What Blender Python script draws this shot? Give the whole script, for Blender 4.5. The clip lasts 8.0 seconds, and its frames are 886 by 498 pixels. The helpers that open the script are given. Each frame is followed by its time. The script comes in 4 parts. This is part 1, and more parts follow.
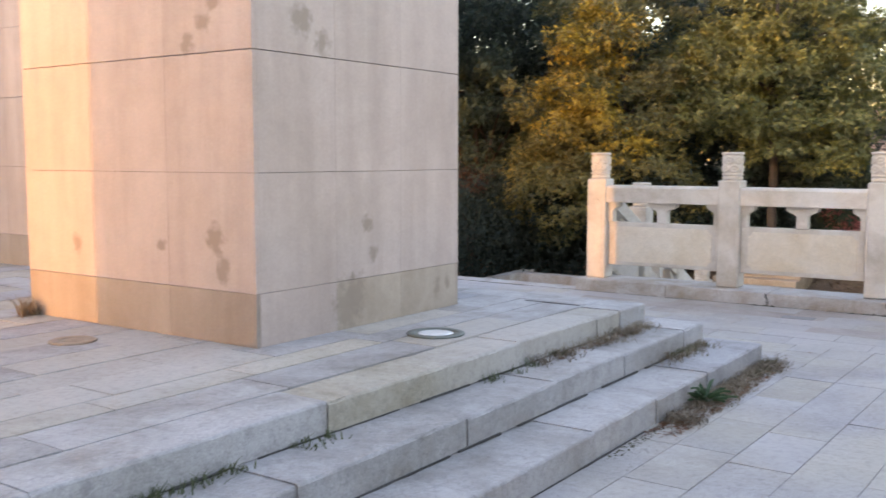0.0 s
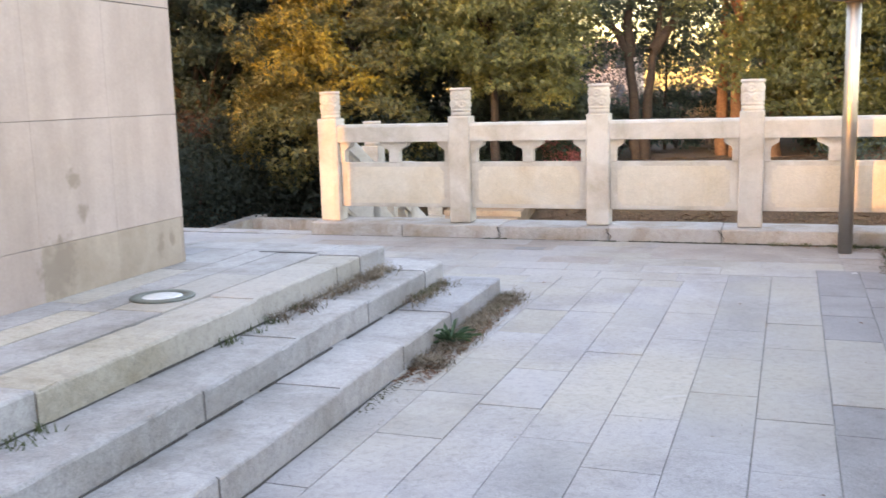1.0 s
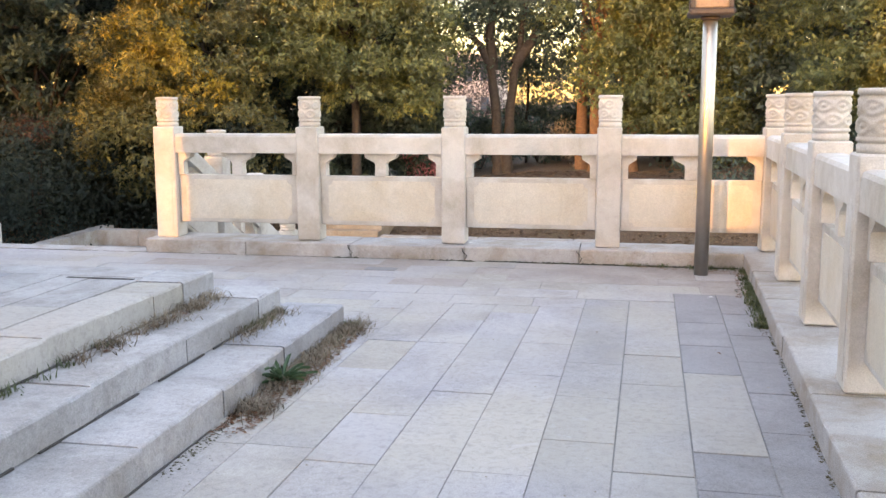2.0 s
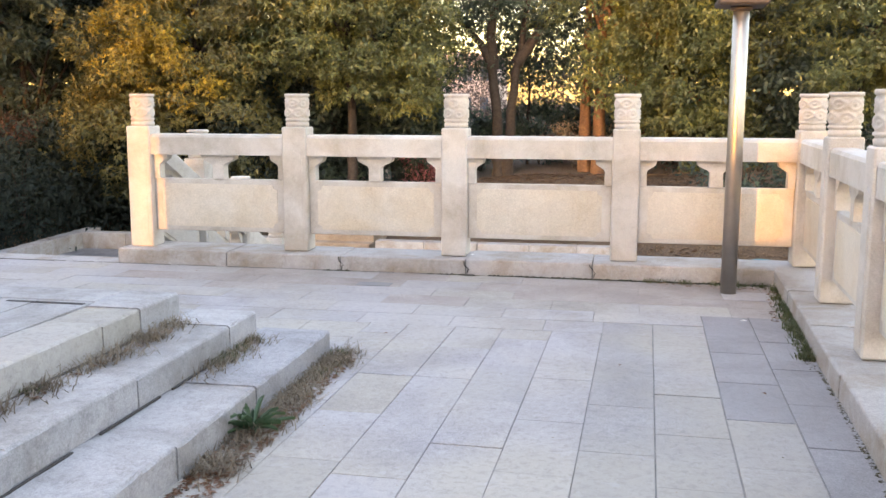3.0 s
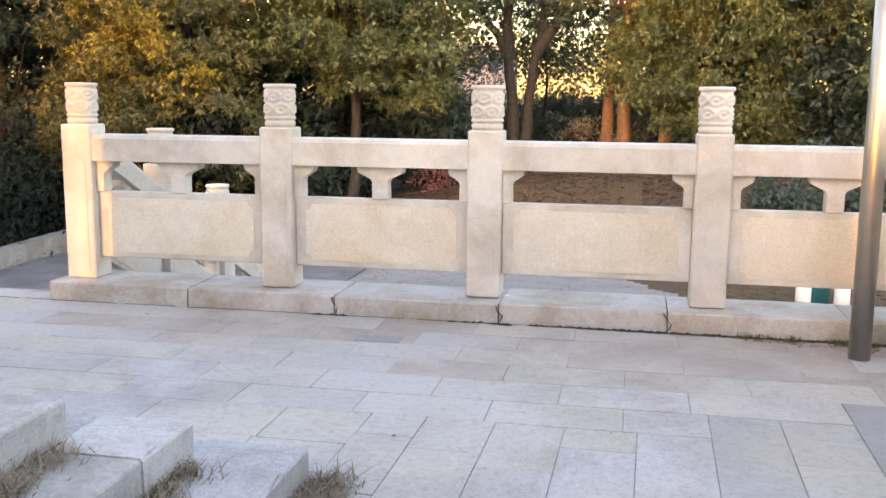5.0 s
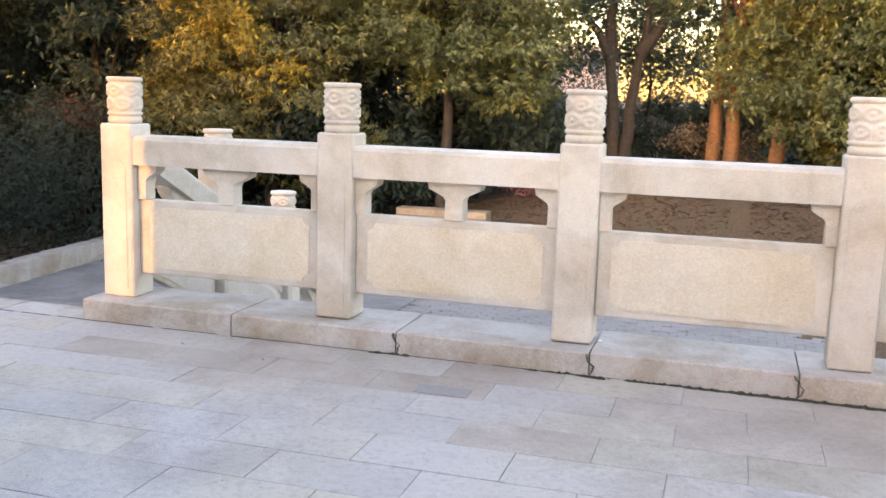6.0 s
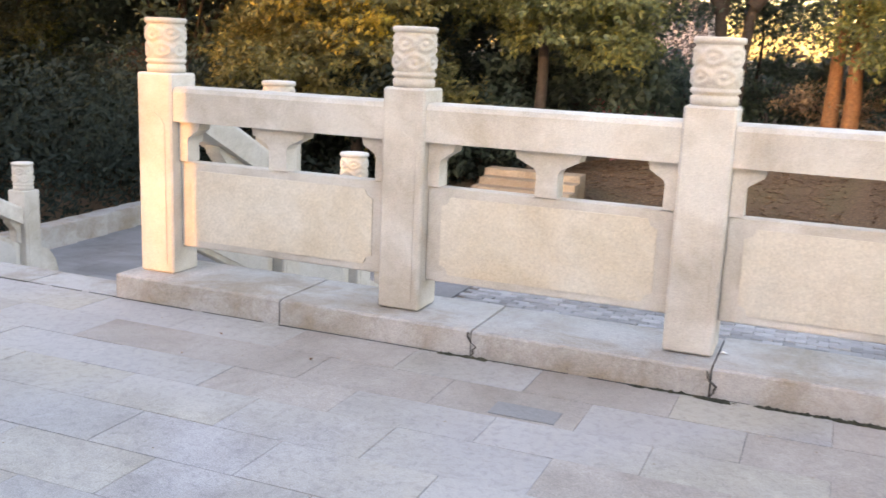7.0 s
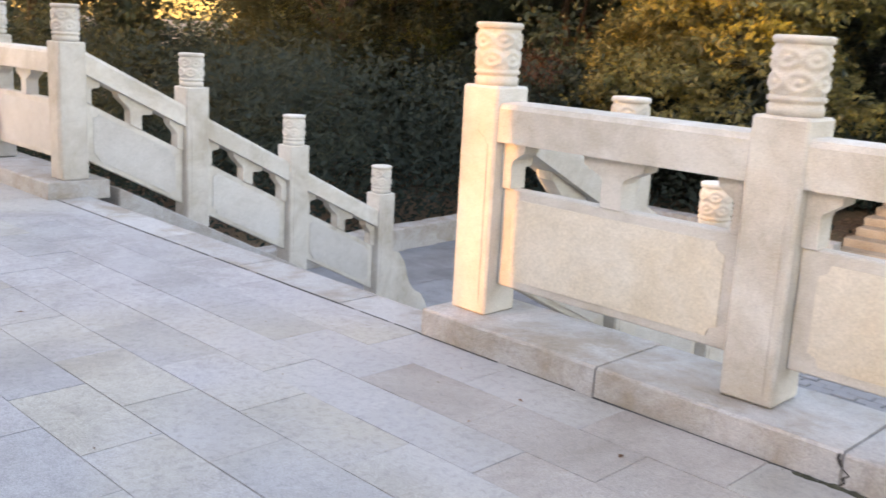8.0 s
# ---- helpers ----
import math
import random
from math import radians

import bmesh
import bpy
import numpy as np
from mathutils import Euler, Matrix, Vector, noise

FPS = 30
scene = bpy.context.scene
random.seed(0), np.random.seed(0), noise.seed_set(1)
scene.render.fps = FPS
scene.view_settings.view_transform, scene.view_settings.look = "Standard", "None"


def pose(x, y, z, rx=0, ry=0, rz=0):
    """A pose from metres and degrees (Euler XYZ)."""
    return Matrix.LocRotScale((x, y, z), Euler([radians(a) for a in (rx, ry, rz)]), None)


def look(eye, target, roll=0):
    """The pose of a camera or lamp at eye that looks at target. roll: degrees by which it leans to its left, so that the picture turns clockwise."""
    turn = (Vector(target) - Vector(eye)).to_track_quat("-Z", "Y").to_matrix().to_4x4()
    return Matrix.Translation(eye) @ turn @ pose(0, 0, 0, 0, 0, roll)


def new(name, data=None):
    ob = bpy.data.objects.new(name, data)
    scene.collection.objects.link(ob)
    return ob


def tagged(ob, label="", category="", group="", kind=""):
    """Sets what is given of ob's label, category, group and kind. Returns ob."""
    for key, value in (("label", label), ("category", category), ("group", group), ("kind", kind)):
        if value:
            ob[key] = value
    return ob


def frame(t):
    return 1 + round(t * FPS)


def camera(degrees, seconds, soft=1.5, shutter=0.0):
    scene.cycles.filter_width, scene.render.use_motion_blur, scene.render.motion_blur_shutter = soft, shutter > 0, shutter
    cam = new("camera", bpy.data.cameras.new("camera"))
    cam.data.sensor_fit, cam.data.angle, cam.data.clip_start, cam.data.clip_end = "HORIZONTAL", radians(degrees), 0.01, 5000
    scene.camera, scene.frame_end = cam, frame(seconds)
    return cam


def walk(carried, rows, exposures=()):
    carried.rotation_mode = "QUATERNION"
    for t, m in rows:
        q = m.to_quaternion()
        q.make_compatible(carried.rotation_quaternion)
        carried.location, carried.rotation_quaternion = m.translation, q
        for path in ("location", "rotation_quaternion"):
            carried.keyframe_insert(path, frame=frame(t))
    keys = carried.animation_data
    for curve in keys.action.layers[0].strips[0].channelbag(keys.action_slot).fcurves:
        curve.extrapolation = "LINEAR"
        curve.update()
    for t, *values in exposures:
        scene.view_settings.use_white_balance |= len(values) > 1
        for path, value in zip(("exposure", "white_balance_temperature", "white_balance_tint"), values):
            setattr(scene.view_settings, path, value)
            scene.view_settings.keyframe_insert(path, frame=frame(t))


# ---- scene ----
cam = camera(49.6, 8.0, shutter=0.2)

EXPOSURE, KELVIN, TINT = 3.98, 8200, 31
PATH = [
    (0, (4.513, -9.48, 1.412), (3.377, -7.845, 1.223), -0.0),
    (0.5, (4.412, -9.338, 1.426), (3.553, -7.543, 1.228), -0.7),
    (1, (4.361, -9.203, 1.412), (3.72, -7.336, 1.093), -1.6),
    (1.5, (4.378, -8.904, 1.404), (3.944, -6.98, 1.072), -1.0),
    (2, (4.361, -8.645, 1.418), (3.987, -6.704, 1.114), -0.2),
    (3.5, (4.081, -7.419, 1.399), (3.709, -5.477, 1.095), 0.2),
    (4, (3.955, -6.947, 1.406), (3.581, -5.006, 1.099), 0.3),
    (5.5, (3.635, -5.572, 1.419), (3.241, -3.639, 1.092), 0.9),
    (6, (3.578, -5.086, 1.434), (3.01, -3.195, 1.111), 1.7),
    (6.5, (3.45, -4.643, 1.405), (2.833, -2.768, 1.082), 2.3),
    (7, (3.309, -4.184, 1.395), (2.574, -2.371, 0.977), 2.4),
    (7.5, (3.189, -3.719, 1.423), (2.12, -2.081, 1.011), 3.1),
    (8, (2.969, -3.326, 1.418), (1.605, -1.932, 0.975), 3.1),
]
walk(cam, [(t, look(eye, target, roll)) for t, eye, target, roll in PATH], exposures=[(t, EXPOSURE + e, KELVIN + k, TINT) for t, e, k in ((0.0, -0.46, -500), (0.5, -0.24, -300), (1.0, 0.0, -100), (2.0, 0.0, 0), (8.0, 0.0, 0))])


# ---- light: a low evening sun from behind, mostly shaded by gate piers and added blocks, and the open sky ----
SUN_LEAN, SUN_HEIGHT = 0.327, 5.0          # x run per metre of y, elevation in degrees
way = Vector((SUN_LEAN, 1, -math.tan(radians(SUN_HEIGHT)) * math.hypot(1, SUN_LEAN))).normalized()
sun = new("sun", bpy.data.lights.new("sun", "SUN"))
sun.data.energy, sun.data.angle, sun.data.color = 0.26, radians(0.6), (1.0, 0.50, 0.08)
sun.rotation_mode = "QUATERNION"
sun.rotation_quaternion = way.to_track_quat("-Z", "Y")

world = bpy.data.worlds.new("sky")
scene.world = world
world.use_nodes = True
wn = world.node_tree.nodes
sky = wn.new("ShaderNodeTexSky")
sky.sky_type, sky.sun_disc = "NISHITA", False
sky.sun_elevation = radians(SUN_HEIGHT)
sky.sun_rotation = math.atan2(-way.x, -way.y)
sky.dust_density, sky.air_density, sky.ozone_density = 1.2, 1.0, 1.3
world.node_tree.links.new(sky.outputs[0], wn["Background"].inputs[0])
wn["Background"].inputs[1].default_value = 0.15


# ---- materials ----
def ramp(nt, source, stops):
    node = nt.nodes.new("ShaderNodeValToRGB")
    el = node.color_ramp.elements
    el[0].position, el[0].color = stops[0][0], (*stops[0][1], 1)
    el[1].position, el[1].color = stops[-1][0], (*stops[-1][1], 1)
    for at, c in stops[1:-1]:
        e = el.new(at)
        e.color = (*c, 1)
    nt.links.new(source, node.inputs[0])
    return node.outputs[0]


def noise_tex(nt, scale, detail=4, rough=0.6, stretch=(1, 1, 1), distort=0.0):
    co = nt.nodes.new("ShaderNodeNewGeometry")
    mp = nt.nodes.new("ShaderNodeMapping")
    mp.inputs["Scale"].default_value = stretch
    nt.links.new(co.outputs["Position"], mp.inputs[0])
    n = nt.nodes.new("ShaderNodeTexNoise")
    n.inputs["Scale"].default_value, n.inputs["Detail"].default_value = scale, detail
    n.inputs["Roughness"].default_value, n.inputs["Distortion"].default_value = rough, distort
    nt.links.new(mp.outputs[0], n.inputs["Vector"])
    return n.outputs["Fac"]


def mix(nt, kind, fac, a, b):
    m = nt.nodes.new("ShaderNodeMix")
    m.data_type, m.blend_type = "RGBA", kind
    for value, at in ((fac, 0), (a, 6), (b, 7)):
        if isinstance(value, (int, float)):
            m.inputs[at].default_value = value
        elif isinstance(value, tuple):
            m.inputs[at].default_value = (*value, 1)
        else:
            nt.links.new(value, m.inputs[at])
    return m.outputs[2]


def base_mat(name, rough=0.8, metal=0.0):
    m = bpy.data.materials.new(name)
    m.use_nodes = True
    nt = m.node_tree
    b = nt.nodes["Principled BSDF"]
    b.inputs["Roughness"].default_value, b.inputs["Metallic"].default_value = rough, metal
    return m, nt, b


def bump(nt, b, height, strength, dist=0.01):
    n = nt.nodes.new("ShaderNodeBump")
    n.inputs["Strength"].default_value, n.inputs["Distance"].default_value = strength, dist
    nt.links.new(height, n.inputs["Height"])
    nt.links.new(n.outputs[0], b.inputs["Normal"])


def stone(name, tone, speck=0.25, grain=140, stain=(0.5, 0.46, 0.40), stain_amount=0.5, stain_scale=1.6,
          rough=0.75, vary=0.12, streak=False, relief=0.25, warm=None, fleck=0.0):
    """Granite: fine crystals, broad cloudy stains, each block a little different."""
    m, nt, b = base_mat(name, rough)
    crystals = noise_tex(nt, grain, 3, 0.8)
    broad = noise_tex(nt, stain_scale, 5, 0.65, distort=0.4)
    mid = noise_tex(nt, stain_scale * 7, 4, 0.7)
    lo = tuple(c * (1 - speck) for c in tone)
    hi = tuple(min(1, c * (1 + speck)) for c in tone)
    col = ramp(nt, crystals, [(0.32, lo), (0.5, tone), (0.68, hi)])
    patch = ramp(nt, broad, [(0.42, (1, 1, 1)), (0.66, stain)])
    col = mix(nt, "MULTIPLY", stain_amount, col, patch)
    col = mix(nt, "MULTIPLY", 0.35, col, ramp(nt, mid, [(0.3, (0.72, 0.72, 0.72)), (0.6, (1, 1, 1))]))
    if warm:
        col = mix(nt, "MIX", ramp(nt, noise_tex(nt, 0.55, 3, 0.5), [(0.45, (0, 0, 0)), (0.62, (0.75, 0.75, 0.75))]), col, warm)
    if streak:
        runs = noise_tex(nt, 2.2, 4, 0.6, (2.2, 2.2, 0.22))
        col = mix(nt, "MULTIPLY", 0.45, col, ramp(nt, runs, [(0.40, (1, 1, 1)), (0.68, (0.68, 0.64, 0.60))]))
    if fleck:
        worn = noise_tex(nt, 28, 6, 0.75, distort=0.6)
        col = mix(nt, "MULTIPLY", fleck, col, ramp(nt, worn, [(0.34, (0.70, 0.70, 0.71)), (0.52, (1, 1, 1))]))
        scuff = noise_tex(nt, 6.5, 6, 0.8, distort=1.2)
        col = mix(nt, "MIX", ramp(nt, scuff, [(0.58, (0, 0, 0)), (0.70, (fleck * 0.6,) * 3)]), col, tuple(min(1, c * 1.25) for c in tone))
    info = nt.nodes.new("ShaderNodeObjectInfo")
    tint = ramp(nt, info.outputs["Random"], [(0.0, (1 - vary,) * 3), (1.0, (1.0, 1.0, 1.0))])
    col = mix(nt, "MULTIPLY", 1.0, col, tint)
    nt.links.new(col, b.inputs["Base Color"])
    nt.links.new(ramp(nt, mid, [(0.3, (rough - 0.12,) * 3), (0.7, (min(1, rough + 0.1),) * 3)]), b.inputs["Roughness"])
    both = nt.nodes.new("ShaderNodeMath")
    both.operation = "MULTIPLY_ADD"
    both.inputs[1].default_value = 0.35
    nt.links.new(crystals, both.inputs[0])
    nt.links.new(mid, both.inputs[2])
    bump(nt, b, both.outputs[0], relief, 0.006)
    return m


M_rail = stone("balustrade_granite", (0.585, 0.557, 0.515), 0.16, 150, (0.62, 0.55, 0.46), 0.7, 2.3)
M_field = stone("panel_granite", (0.62, 0.57, 0.49), 0.16, 110, (0.80, 0.70, 0.55), 0.6, 1.7, relief=0.35)
M_pale = stone("pale_granite", (0.56, 0.54, 0.52), 0.2, 140, (0.75, 0.72, 0.68), 0.6, 2.0)
M_kerb = stone("kerb_granite", (0.45, 0.435, 0.425), 0.26, 150, (0.70, 0.60, 0.49), 0.95, 2.6, vary=0.2, fleck=0.5)
M_paving = stone("paving_granite", (0.40, 0.385, 0.39), 0.30, 150, (0.68, 0.66, 0.64), 0.9, 1.3, vary=0.08, warm=(0.43, 0.392, 0.325), fleck=0.8)
M_mid = stone("middling_paving_granite", (0.360, 0.350, 0.356), 0.28, 150, (0.70, 0.68, 0.66), 0.9, 1.3, vary=0.08, warm=(0.385, 0.355, 0.30), fleck=0.7)
M_sallow = stone("sallow_paving_granite", (0.415, 0.388, 0.345), 0.30, 150, (0.70, 0.67, 0.64), 0.9, 1.5, vary=0.08, warm=(0.40, 0.385, 0.39), fleck=0.7)
M_mound_step = stone("weathered_garden_stone", (0.37, 0.29, 0.215), 0.3, 60, (0.6, 0.5, 0.4), 0.9, 1.2, relief=0.5)
# greyer stone, with shade of the side balustrade put into its colour
M_shaded = stone("dark_shaded_paving_granite", (0.315, 0.305, 0.313), 0.26, 150, (0.72, 0.70, 0.68), 0.9, 1.3, vary=0.12, fleck=0.6)
M_red = stone("reddish_paving_granite", (0.405, 0.366, 0.338), 0.26, 150, (0.70, 0.66, 0.63), 0.9, 1.3, vary=0.09, fleck=0.5)
M_step = stone("step_granite", (0.415, 0.405, 0.402), 0.20, 120, (0.64, 0.61, 0.57), 0.95, 2.2, vary=0.18, relief=0.6, fleck=0.8)
M_step_warm = stone("lichened_step_granite", (0.43, 0.395, 0.335), 0.20, 120, (0.66, 0.62, 0.54), 0.95, 2.2, vary=0.14, warm=(0.42, 0.40, 0.38), relief=0.6, fleck=0.8)
M_step_blue = stone("bluish_step_granite", (0.355, 0.355, 0.368), 0.28, 120, (0.68, 0.66, 0.64), 0.9, 2.0, vary=0.16, relief=0.5, fleck=0.7)
M_court = stone("court_granite", (0.24, 0.24, 0.25), 0.25, 120, (0.66, 0.64, 0.62), 0.9, 1.6, vary=0.2)
M_pier = stone("pier_cladding", (0.47, 0.388, 0.358), 0.06, 60, (0.80, 0.76, 0.74), 0.5, 1.0, rough=0.55, vary=0.05, streak=True, relief=0.06)
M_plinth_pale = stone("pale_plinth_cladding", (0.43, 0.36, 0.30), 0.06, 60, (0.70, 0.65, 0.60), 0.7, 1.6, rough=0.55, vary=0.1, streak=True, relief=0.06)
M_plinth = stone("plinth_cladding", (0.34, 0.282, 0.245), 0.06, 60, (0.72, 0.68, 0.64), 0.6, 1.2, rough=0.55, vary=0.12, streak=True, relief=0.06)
STAINS = [(0.55, -5.98, 2.12, 0.07, 0.05), (0.42, -5.98, 2.02, 0.06, 0.06), (0.62, -5.98, 2.22, 0.05, 0.04), (0.60, -5.98, 0.98, 0.07, 0.08), (0.66, -5.98, 0.82, 0.05, 0.09),
          (0.16, -5.98, 0.93, 0.04, 0.04), (0.91, -5.62, 2.15, 0.09, 0.09), (0.91, -5.45, 2.05, 0.06, 0.08), (0.91, -5.08, 1.02, 0.05, 0.05), (0.91, -5.02, 0.85, 0.04, 0.05),
          (0.91, -5.26, 0.56, 0.12, 0.16), (0.91, -5.18, 0.62, 0.09, 0.12), (0.91, -4.36, 0.56, 0.04, 0.07), (0.91, -4.24, 0.60, 0.03, 0.06), (-0.62, -5.98, 0.90, 0.05, 0.06)]


def spot_stains(m):
    """Brown seepage marks at their places on the pier."""
    nt = m.node_tree
    b = nt.nodes["Principled BSDF"]
    col = b.inputs["Base Color"].links[0].from_socket
    pos = nt.nodes.new("ShaderNodeNewGeometry").outputs["Position"]
    wob = nt.nodes.new("ShaderNodeTexNoise")
    wob.inputs["Scale"].default_value, wob.inputs["Detail"].default_value = 20, 5
    nt.links.new(pos, wob.inputs["Vector"])
    for x, y, z, w, h in STAINS:
        mp = nt.nodes.new("ShaderNodeMapping")
        mp.inputs["Location"].default_value = (-x / w, -y / w, -z / h)
        mp.inputs["Scale"].default_value = (1 / w, 1 / w, 1 / h)
        nt.links.new(pos, mp.inputs[0])
        ln = nt.nodes.new("ShaderNodeVectorMath")
        ln.operation = "LENGTH"
        nt.links.new(mp.outputs[0], ln.inputs[0])
        ad = nt.nodes.new("ShaderNodeMath")
        ad.operation = "MULTIPLY_ADD"
        ad.inputs[1].default_value = 2.2
        nt.links.new(wob.outputs["Fac"], ad.inputs[0])
        nt.links.new(ln.outputs["Value"], ad.inputs[2])
        mr = nt.nodes.new("ShaderNodeMapRange")
        mr.inputs["From Min"].default_value, mr.inputs["From Max"].default_value = 1.65, 2.25
        mr.inputs["To Min"].default_value, mr.inputs["To Max"].default_value = 0.85, 0.0
        nt.links.new(ad.outputs[0], mr.inputs["Value"])
        col = mix(nt, "MIX", mr.outputs[0], col, (0.24, 0.19, 0.155))
    nt.links.new(col, b.inputs["Base Color"])


spot_stains(M_pier), spot_stains(M_plinth), spot_stains(M_plinth_pale)
M_joint = stone("dark_joint", (0.06, 0.055, 0.05), 0.3, 60, (0.6, 0.6, 0.6), 0.5)
M_bed = stone("joint_sand", (0.26, 0.245, 0.235), 0.3, 60, (0.5, 0.5, 0.5), 0.7, 3.0)
M_brick = stone("grey_brick", (0.36, 0.36, 0.37), 0.15, 90, (0.7, 0.7, 0.7), 0.6, 1.5, vary=0.45)
M_stain = stone("dirt_stain", (0.33, 0.27, 0.21), 0.15, 60, (0.7, 0.66, 0.6), 0.6, 4.0)


def plain(name, tone, rough=0.5, metal=0.0, scale=30, amount=0.3):
    m, nt, b = base_mat(name, rough, metal)
    n = noise_tex(nt, scale, 4, 0.65)
    col = ramp(nt, n, [(0.3, tuple(c * (1 - amount) for c in tone)), (0.7, tone)])
    nt.links.new(col, b.inputs["Base Color"])
    bump(nt, b, n, 0.1)
    return m


M_steel = plain("brushed_steel", (0.43, 0.41, 0.375), 0.42, 1.0, 12, 0.12)
M_lantern = plain("dark_bronze", (0.075, 0.062, 0.055), 0.6, 0.3)
M_glass = plain("frosted_glass", (0.72, 0.76, 0.78), 0.25)
M_amber = plain("dull_amber_glass", (0.30, 0.22, 0.16), 0.3)
M_rust = plain("rusty_cover", (0.34, 0.25, 0.18), 0.7, 0.0, 25, 0.35)
M_ring = plain("dull_metal_ring", (0.16, 0.18, 0.16), 0.55, 0.5)
M_white = plain("white_paint", (0.78, 0.77, 0.74), 0.5, 0.0, 10, 0.12)
M_teal = plain("teal_plastic", (0.03, 0.24, 0.30), 0.4)
M_far = plain("far_wall", (0.47, 0.37, 0.33), 0.8, 0.0, 0.6, 0.2)
M_roof = plain("far_red_roof", (0.45, 0.12, 0.09), 0.8, 0.0, 0.6, 0.2)
M_pane = plain("far_window", (0.10, 0.12, 0.15), 0.2)


def leaf_mat(name, stops, through_amount=0.35, rough=0.45, gloss=0.5):
    m, nt, b = base_mat(name, rough)
    b.inputs["Specular IOR Level"].default_value = gloss
    geo = nt.nodes.new("ShaderNodeNewGeometry")
    patchy = noise_tex(nt, 0.75, 3, 0.6)
    mixed = nt.nodes.new("ShaderNodeMath")
    mixed.operation = "MULTIPLY_ADD"
    mixed.inputs[1].default_value = 0.45
    nt.links.new(geo.outputs["Random Per Island"], mixed.inputs[0])
    half = nt.nodes.new("ShaderNodeMath")
    half.operation = "MULTIPLY_ADD"
    half.inputs[1].default_value, half.inputs[2].default_value = 1.3, -0.38
    nt.links.new(patchy, half.inputs[0])
    nt.links.new(half.outputs[0], mixed.inputs[2])
    col = ramp(nt, mixed.outputs[0], stops)
    nt.links.new(col, b.inputs["Base Color"])
    tr = nt.nodes.new("ShaderNodeBsdfTranslucent")
    nt.links.new(col, tr.inputs["Color"])
    ms = nt.nodes.new("ShaderNodeMixShader")
    ms.inputs[0].default_value = through_amount
    nt.links.new(b.outputs[0], ms.inputs[1])
    nt.links.new(tr.outputs[0], ms.inputs[2])
    nt.links.new(ms.outputs[0], nt.nodes["Material Output"].inputs[0])
    return m


# golden leaf colour that also carries the low sun on the crown
L_sun_gold = leaf_mat("sunlit_golden_leaves", [(0.05, (0.14, 0.12, 0.04)), (0.45, (0.28, 0.215, 0.042)), (0.85, (0.48, 0.35, 0.042))], 0.3)
L_autumn = leaf_mat("autumn_olive_leaves", [(0.1, (0.06, 0.075, 0.04)), (0.45, (0.11, 0.115, 0.05)), (0.7, (0.165, 0.155, 0.05)), (1.0, (0.28, 0.225, 0.05))], 0.25)
# leaf colour lowered to carry the deep shade under the canopy
L_shaded = leaf_mat("shade_darkened_leaves", [(0.1, (0.036, 0.050, 0.046)), (1.0, (0.046, 0.064, 0.055))], 0.5, 0.95, 0.05)
L_soft = leaf_mat("feathery_leaves", [(0.1, (0.034, 0.046, 0.036)), (0.6, (0.055, 0.066, 0.042)), (1.0, (0.09, 0.082, 0.05))], 0.5, 0.95, 0.05)
L_olive = leaf_mat("olive_leaves", [(0.1, (0.05, 0.075, 0.04)), (0.5, (0.11, 0.135, 0.055)), (0.8, (0.20, 0.21, 0.06)), (1.0, (0.30, 0.28, 0.07))], 0.3)
L_dark = leaf_mat("dark_leaves", [(0.1, (0.042, 0.066, 0.060)), (0.6, (0.065, 0.098, 0.076)), (1.0, (0.10, 0.14, 0.085))], 0.3, 0.6, 0.3)
L_brown = leaf_mat("brown_leaves", [(0.1, (0.10, 0.05, 0.025)), (0.6, (0.20, 0.09, 0.045)), (1.0, (0.30, 0.15, 0.07))])
L_bare = leaf_mat("pale_twigs", [(0.1, (0.10, 0.085, 0.08)), (0.6, (0.17, 0.14, 0.13)), (1.0, (0.26, 0.19, 0.18))], 0.2, 0.9, 0.1)
L_rust = leaf_mat("rusty_leaves", [(0.1, (0.05, 0.036, 0.032)), (0.6, (0.085, 0.052, 0.042)), (1.0, (0.13, 0.075, 0.058))], 0.3, 0.9, 0.1)
L_pink = leaf_mat("pink_blossom", [(0.1, (0.25, 0.08, 0.10)), (0.6, (0.45, 0.18, 0.2)), (1.0, (0.6, 0.35, 0.33))])
L_grass = leaf_mat("grass_blades", [(0.1, (0.04, 0.06, 0.02)), (0.6, (0.08, 0.10, 0.035)), (1.0, (0.17, 0.16, 0.065))])
L_dry = leaf_mat("dry_grass", [(0.1, (0.12, 0.09, 0.065)), (0.6, (0.23, 0.18, 0.125)), (1.0, (0.36, 0.30, 0.21))], 0.2, 0.8)
M_bark = plain("bark", (0.06, 0.046, 0.038), 0.9, 0.0, 14, 0.55)
M_bark_red = plain("reddish_bark", (0.24, 0.12, 0.06), 0.9, 0.0, 14, 0.5)


def earth_mat():
    m, nt, b = base_mat("leaf_littered_earth", 0.95)
    fine = noise_tex(nt, 22, 6, 0.75)
    broad = noise_tex(nt, 0.8, 4, 0.6)
    col = ramp(nt, fine, [(0.3, (0.045, 0.032, 0.022)), (0.5, (0.11, 0.072, 0.046)), (0.7, (0.20, 0.135, 0.085))])
    col = mix(nt, "MIX", ramp(nt, broad, [(0.5, (0, 0, 0)), (0.75, (0.6, 0.6, 0.6))]), col, (0.09, 0.085, 0.04))
    nt.links.new(col, b.inputs["Base Color"])
    bump(nt, b, fine, 0.8, 0.04)
    return m


M_earth = earth_mat()


